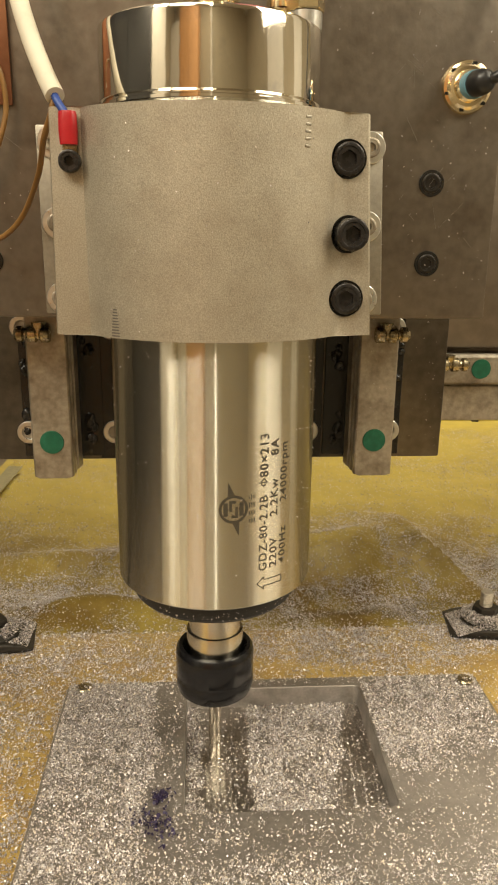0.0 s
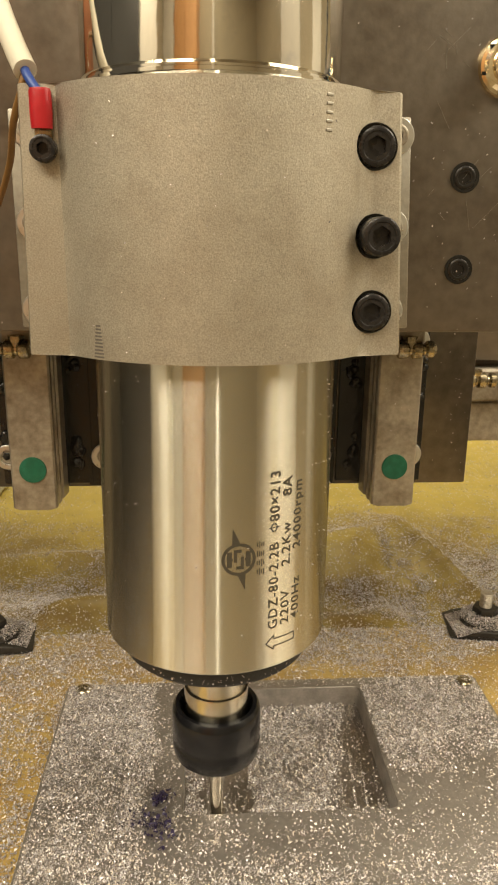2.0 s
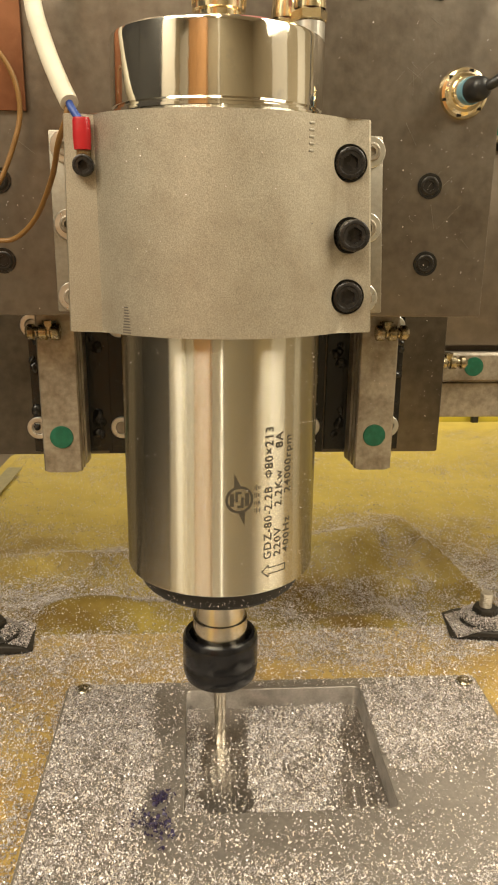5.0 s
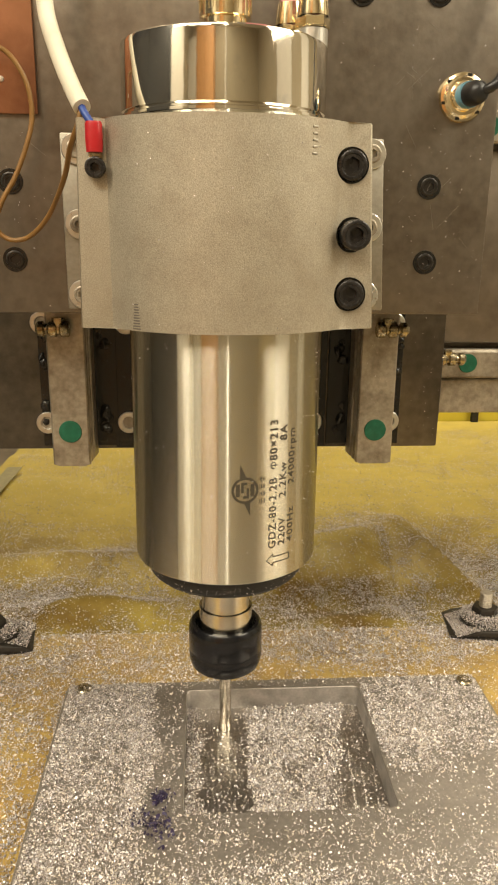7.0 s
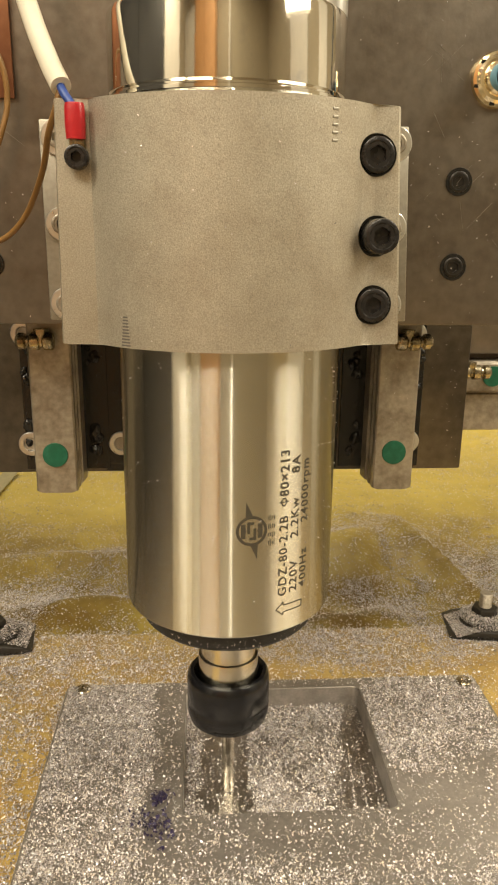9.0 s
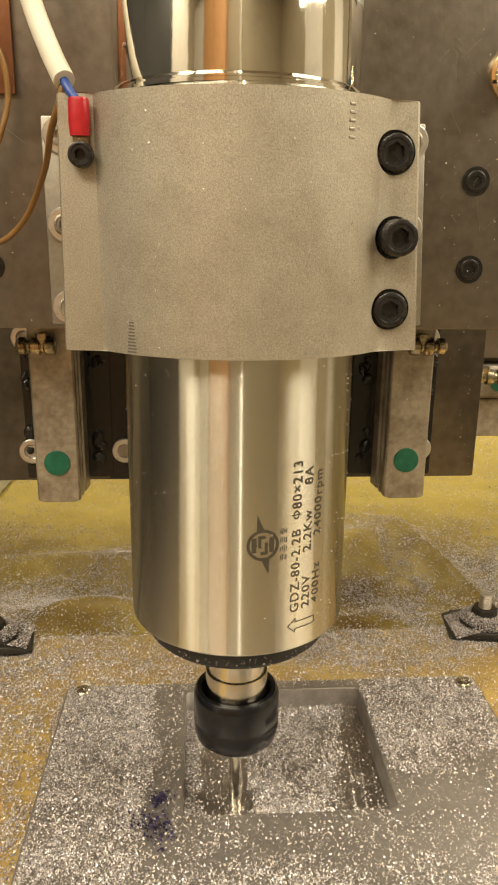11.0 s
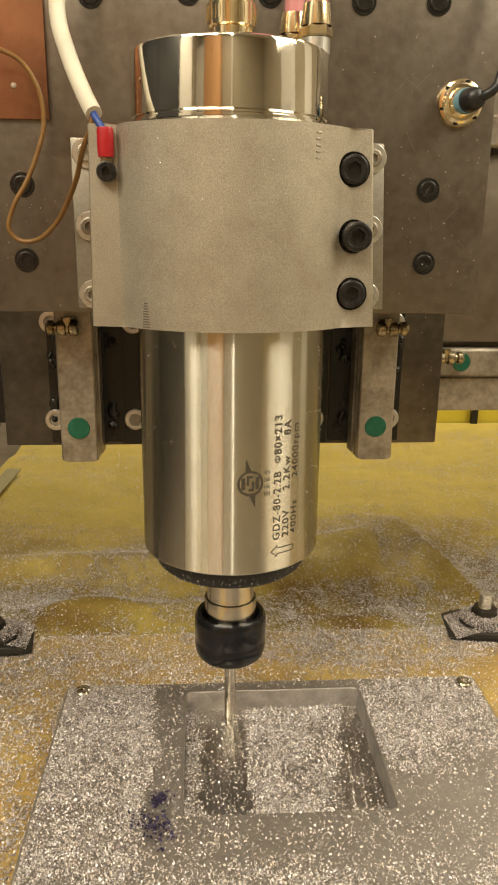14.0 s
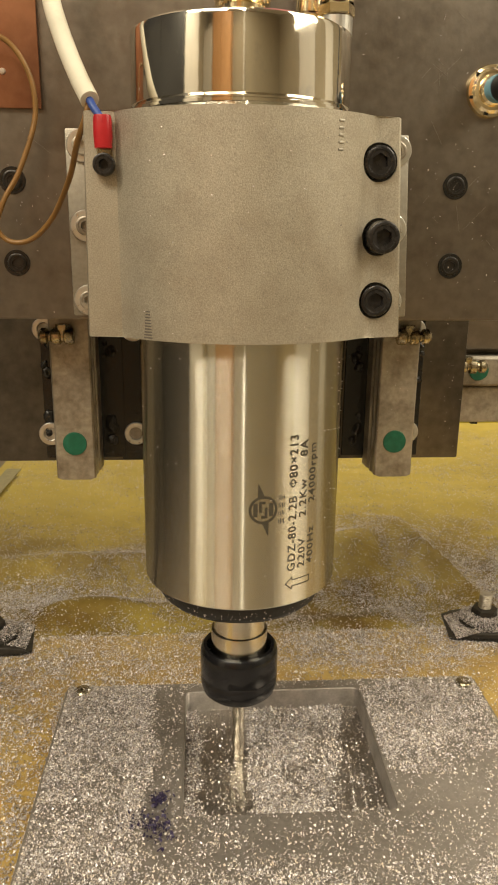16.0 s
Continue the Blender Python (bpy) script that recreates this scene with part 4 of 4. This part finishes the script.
def on_plate(x, y):
    wob = 0.006 * soft_noise(x, y, 60, 2.0)
    d = 0.95 * ease(-x + wob, 0.020, 0.027) + 0.10
    d = np.where(x > PX1, 0.9 * ease(y + 2 * wob, 0.272, 0.292), d)
    d = np.maximum(d, 0.75 * ease(-(y + wob), -0.226, -0.212) * (0.65 + 0.35 * ease(x, -0.02, -0.06)))
    d = np.maximum(d, 0.13 * ease(-(y + wob), -0.2445, -0.238))
    d = np.maximum(d, 0.9 * ease(x + wob, 0.082, 0.09) * ease(-np.abs(y - 0.275 + wob), -0.012, -0.002) * ease(-x, -0.115, -0.10))
    d = np.maximum(d, 0.10)
    d *= 0.55 + 0.45 * ease(soft_noise(x, y, 45, 7.0), -0.35, 0.15)
    d = np.where((y > 0.329) & (x > -0.022) & (x < 0.09), 0.12, d)
    inside = (x > PX0 - 0.0006) & (x < PX1 + 0.0006) & (y > PY0 - 0.0006) & (y < PY1 + 0.0006)
    return np.where(inside, 0.0, d)


def in_pocket(x, y):
    wob = 0.003 * soft_noise(x, y, 120, 4.0)
    d = 0.75 * ease(x + wob, 0.019, 0.023)
    d = np.maximum(d, 0.5 * ease(-(x + wob), 0.000, 0.004))
    edge = 0.055 + 0.19 * (y - 0.245) + wob  # the wall side has been swept nearly bare, but for thin lines of flakes
    d = d * (1 - 0.88 * ease(x, edge - 0.002, edge + 0.003))
    for c in (0.0585, 0.0640, 0.0690, 0.0745):
        d = np.maximum(d, 0.75 * np.exp(-((x - c - 0.10 * (y - 0.245)) / 0.0005) ** 2) * ease(-y, -0.312, -0.270))
    d = np.maximum(d, 0.06)
    return d * (0.6 + 0.4 * ease(soft_noise(x, y, 70, 1.0), -0.3, 0.1))


def on_board(x, y):
    wob = 0.012 * soft_noise(x, y, 30, 9.0)
    d = 0.62 * np.ones_like(x)
    d = np.where(x < -0.07, 0.62 + 0.22 * ease(y, 0.33, 0.39) + 0.10 * ease(-x, 0.1, 0.14), d)
    back = ease(y + wob, 0.366, 0.378)
    d = np.where((x > 0.03) & (y > 0.33), 0.26 + 0.74 * back, d)
    d = np.where((x > 0.145) & (y < 0.385), 0.22 + 0.5 * ease(y + wob, 0.366, 0.385), d)
    d *= 0.6 + 0.4 * ease(soft_noise(x, y, 40, 5.0), -0.3, 0.2)
    plate = (x > -0.071) & (x < 0.145) & (y < 0.3365)
    return np.where(plate, 0.0, d)


def sheet_height(x, y):
    xs, ys, g = SHEET_GRID[0]
    u = np.clip((x - xs[0]) / (xs[1] - xs[0]), 0, len(xs) - 1.001)
    v = np.clip((y - ys[0]) / (ys[1] - ys[0]), 0, len(ys) - 1.001)
    i, j = u.astype(int), v.astype(int)
    f, e = u - i, v - j
    return (g[j, i] * (1 - f) + g[j, i + 1] * f) * (1 - e) + (g[j + 1, i] * (1 - f) + g[j + 1, i + 1] * f) * e


def on_sheet(x, y):
    """Swarf gathers in the hollows of the sheet and lies thin on its swells."""
    f = soft_noise(x, y, 16, 6.0) + 0.5 * soft_noise(x, y, 50, 8.0)
    h = sheet_height(x, y) - BED
    near = ease(-y, -0.66, -0.50)
    d = near * ease(-(h + 0.004 * f), -0.006, 0.001) * (0.25 + 0.75 * ease(f, -0.2, 0.15))
    d = np.maximum(d, near * (0.14 + 0.5 * ease(f, 0.08, 0.30)))
    d = np.maximum(d, 0.10 + 0.16 * ease(f, -0.1, 0.3))
    d = np.where(y < 0.445, np.maximum(d, 0.7 * ease(f, -0.3, 0.1)), d)
    # bare brown swells beside the clamp, and the drifts that slid off them
    bare = np.exp(-(((x - 0.108) / 0.036) ** 2 + ((y - 0.482) / 0.024) ** 2) ** 2) + np.exp(-(((x + 0.085) / 0.035) ** 2 + ((y - 0.480) / 0.015) ** 2) ** 2)
    d = d * (1 - 0.85 * np.clip(bare, 0, 1))
    for x0, y0, x1, y1, wide, much in ((0.155, 0.590, 0.152, 0.520, 0.006, 1.2), (0.152, 0.520, 0.172, 0.430, 0.012, 1.6), (0.165, 0.545, 0.195, 0.470, 0.006, 1.4), (-0.161, 0.572, -0.050, 0.566, 0.016, 0.45),
                                       (-0.100, 0.498, -0.125, 0.460, 0.006, 1.3), (-0.020, 0.445, 0.020, 0.520, 0.012, 0.5)):
        ux, uy = x1 - x0, y1 - y0
        k = np.clip(((x - x0) * ux + (y - y0) * uy) / (ux * ux + uy * uy), 0, 1)
        r = np.hypot(x - x0 - k * ux, y - y0 - k * uy)
        d = np.maximum(d, much * np.exp(-(r / wide) ** 2) * (0.5 + 0.5 * ease(f, -0.3, 0.2)))
    return d


def scatter():
    x, y = strew(340000, -0.069, 0.143, 0.185, 0.3355, on_plate)
    chips("swarf_on_workpiece", x, y, np.zeros_like(x), 0.00072, CHIP, "bright aluminium swarf strewn over the workpiece")
    x, y = strew(112000, PX0 + 0.0008, PX1 - 0.0008, PY0 + 0.0008, PY1 - 0.0008, in_pocket)
    chips("swarf_in_pocket", x, y, np.full_like(x, PZ + 0.0001), 0.00072, CHIP, "bright aluminium swarf lying in the milled pocket", pile=0.0009)
    x, y = strew(520000, -0.20, 0.235, 0.185, 0.411, on_board)
    chips("swarf_on_board", x, y, np.full_like(x, BOARD_TOP), 0.00082, CHIP, "bright aluminium swarf strewn over the yellow board")
    x, y = strew(430000, -0.225, 0.30, 0.416, 0.66, on_sheet)
    xf, yf = strew(320000, -0.225, 0.45, 0.66, 0.99, on_sheet)
    x, y = np.concatenate([x, xf]), np.concatenate([y, yf])
    z = sheet_height(x, y) + 0.0002
    chips("swarf_on_sheet", x, y, z, 0.00095, CHIP, "thin drifts of aluminium swarf on the yellow sheet")
    c = CHIPS.integers(0, 3, 240)
    mid = np.array([(-0.0185, 0.2545, 0.0022, 0.0018), (-0.0250, 0.2415, 0.0050, 0.0032), (-0.0182, 0.2380, 0.0030, 0.0055)])[c]
    x, y = CHIPS.normal(mid[:, 0], mid[:, 2]), CHIPS.normal(mid[:, 1], mid[:, 3])
    chips("dyed_swarf", x, y, np.full_like(x, 0.0007), 0.0014, BLUE_CHIP, "blue-black dyed swarf in small clusters on the workpiece")
    # swarf on the iron clamps
    for cx, sg, n in ((0.1785, 1, 16000), (-0.127, -1, 9000)):
        x, y = CHIPS.uniform(cx - 0.03, cx + 0.03, n), CHIPS.uniform(0.392, 0.420, n)
        z = np.where(sg * (cx - x) > 0.008, BOARD_TOP + 0.0068 - (sg * (cx - x) - 0.008) * 0.28, BOARD_TOP + 0.0070)
        r = np.hypot(x - cx, y - 0.408 + 0.004 * (sg < 0))
        z = np.where(r < 0.0150, BOARD_TOP + 0.0078 + 0.0043 * (1 - np.clip((r - 0.007) / 0.008, 0, 1) ** 1.6), z)
        k = (sg * (cx - x) < 0.022) & (r > 0.0082) & (np.abs(y - 0.408) < 0.0155)
        chips("swarf_on_clamp", x[k], y[k], z[k], 0.0008, CHIP, "fine swarf dusted over the iron clamp")


scatter()


def specks():
    """Stray flakes stuck to the upright faces of the machine."""
    def upright(v, base):
        d = v - base[:, None, :]
        return base[:, None, :] + np.stack([d[..., 0], -d[..., 2] * 0.5, d[..., 1]], -1)

    def plane(n, x0, x1, yy, z0, z1, parent, size=0.0005):
        x, z = CHIPS.uniform(x0, x1, n), CHIPS.uniform(z0, z1, n)
        ob = chips("stray_swarf", x, np.full(n, yy), z, size, CHIP, "stray bright flakes", parent, upright, 0.3, 0.0)
        return ob

    plane(110, 0.05, 0.119, 0.0319, Z(-0.036), Z(0.09), carriage)
    plane(40, -0.119, -0.074, 0.0319, Z(-0.036), Z(0.04), carriage)
    plane(40, 0.092, 0.122, 0.0827, Z(-0.116), Z(-0.04), carriage)
    plane(14, 0.071, 0.088, 0.0597, Z(-0.117), Z(-0.04), carriage)
    a = CHIPS.uniform(-0.9, 0.8, 60)
    z = CHIPS.uniform(Z(-0.035), Z(0.038), 60)
    chips("stray_swarf", 0.0510 * np.sin(a), -0.0510 * np.cos(a), z, 0.00038, CHIP, "stray bright flakes", bracket, upright, 0.3, 0.0)
    a = np.concatenate([CHIPS.uniform(0.6, 1.4, 110), CHIPS.uniform(-1.4, 0.6, 60)])
    z = CHIPS.uniform(Z(-0.133), Z(-0.04), 170)
    chips("stray_swarf", 0.0406 * np.sin(a), -0.0406 * np.cos(a), z, 0.00045, CHIP, "stray bright flakes", spindle, upright, 0.3, 0.0)
    a = CHIPS.uniform(-1.5, 1.5, 160)
    z = CHIPS.uniform(Z(-0.148), Z(-0.142), 160)
    chips("stray_swarf", 0.0352 * np.sin(a), -0.0352 * np.cos(a), z, 0.00045, CHIP, "stray bright flakes", spindle, upright, 0.3, 0.0)


specks()


def motions():
    """The gantry runs to and fro over the pocket; at each turn the carriage steps sideways by the width of a cut."""
    far, near, v = 0.3260, 0.2478, 0.0203
    lanes = [(0.0048, 0.0, 2.148, 0.2914, near), (0.0077, 2.29, 6.15, near, far), (0.0105, 6.33, 10.18, far, near),
             (0.0135, 10.36, 14.21, near, far), (0.0163, 14.355, 16.0, far, far - v * 1.645)]
    rows = []
    for x, t0, t1, y0, y1 in lanes:
        n = max(2, int((t1 - t0) / 0.3))
        rows += [(t0 + (t1 - t0) * k / n, x, y0 + (y1 - y0) * k / n) for k in range(n + 1)]
    for ob in (carriage, bracket, spindle, cable, plug):
        walk(ob, [(t, pose(x, y, 0)) for t, x, y in rows])
    walk(gantry, [(t, pose(0, y, 0)) for t, x, y in rows])


motions()
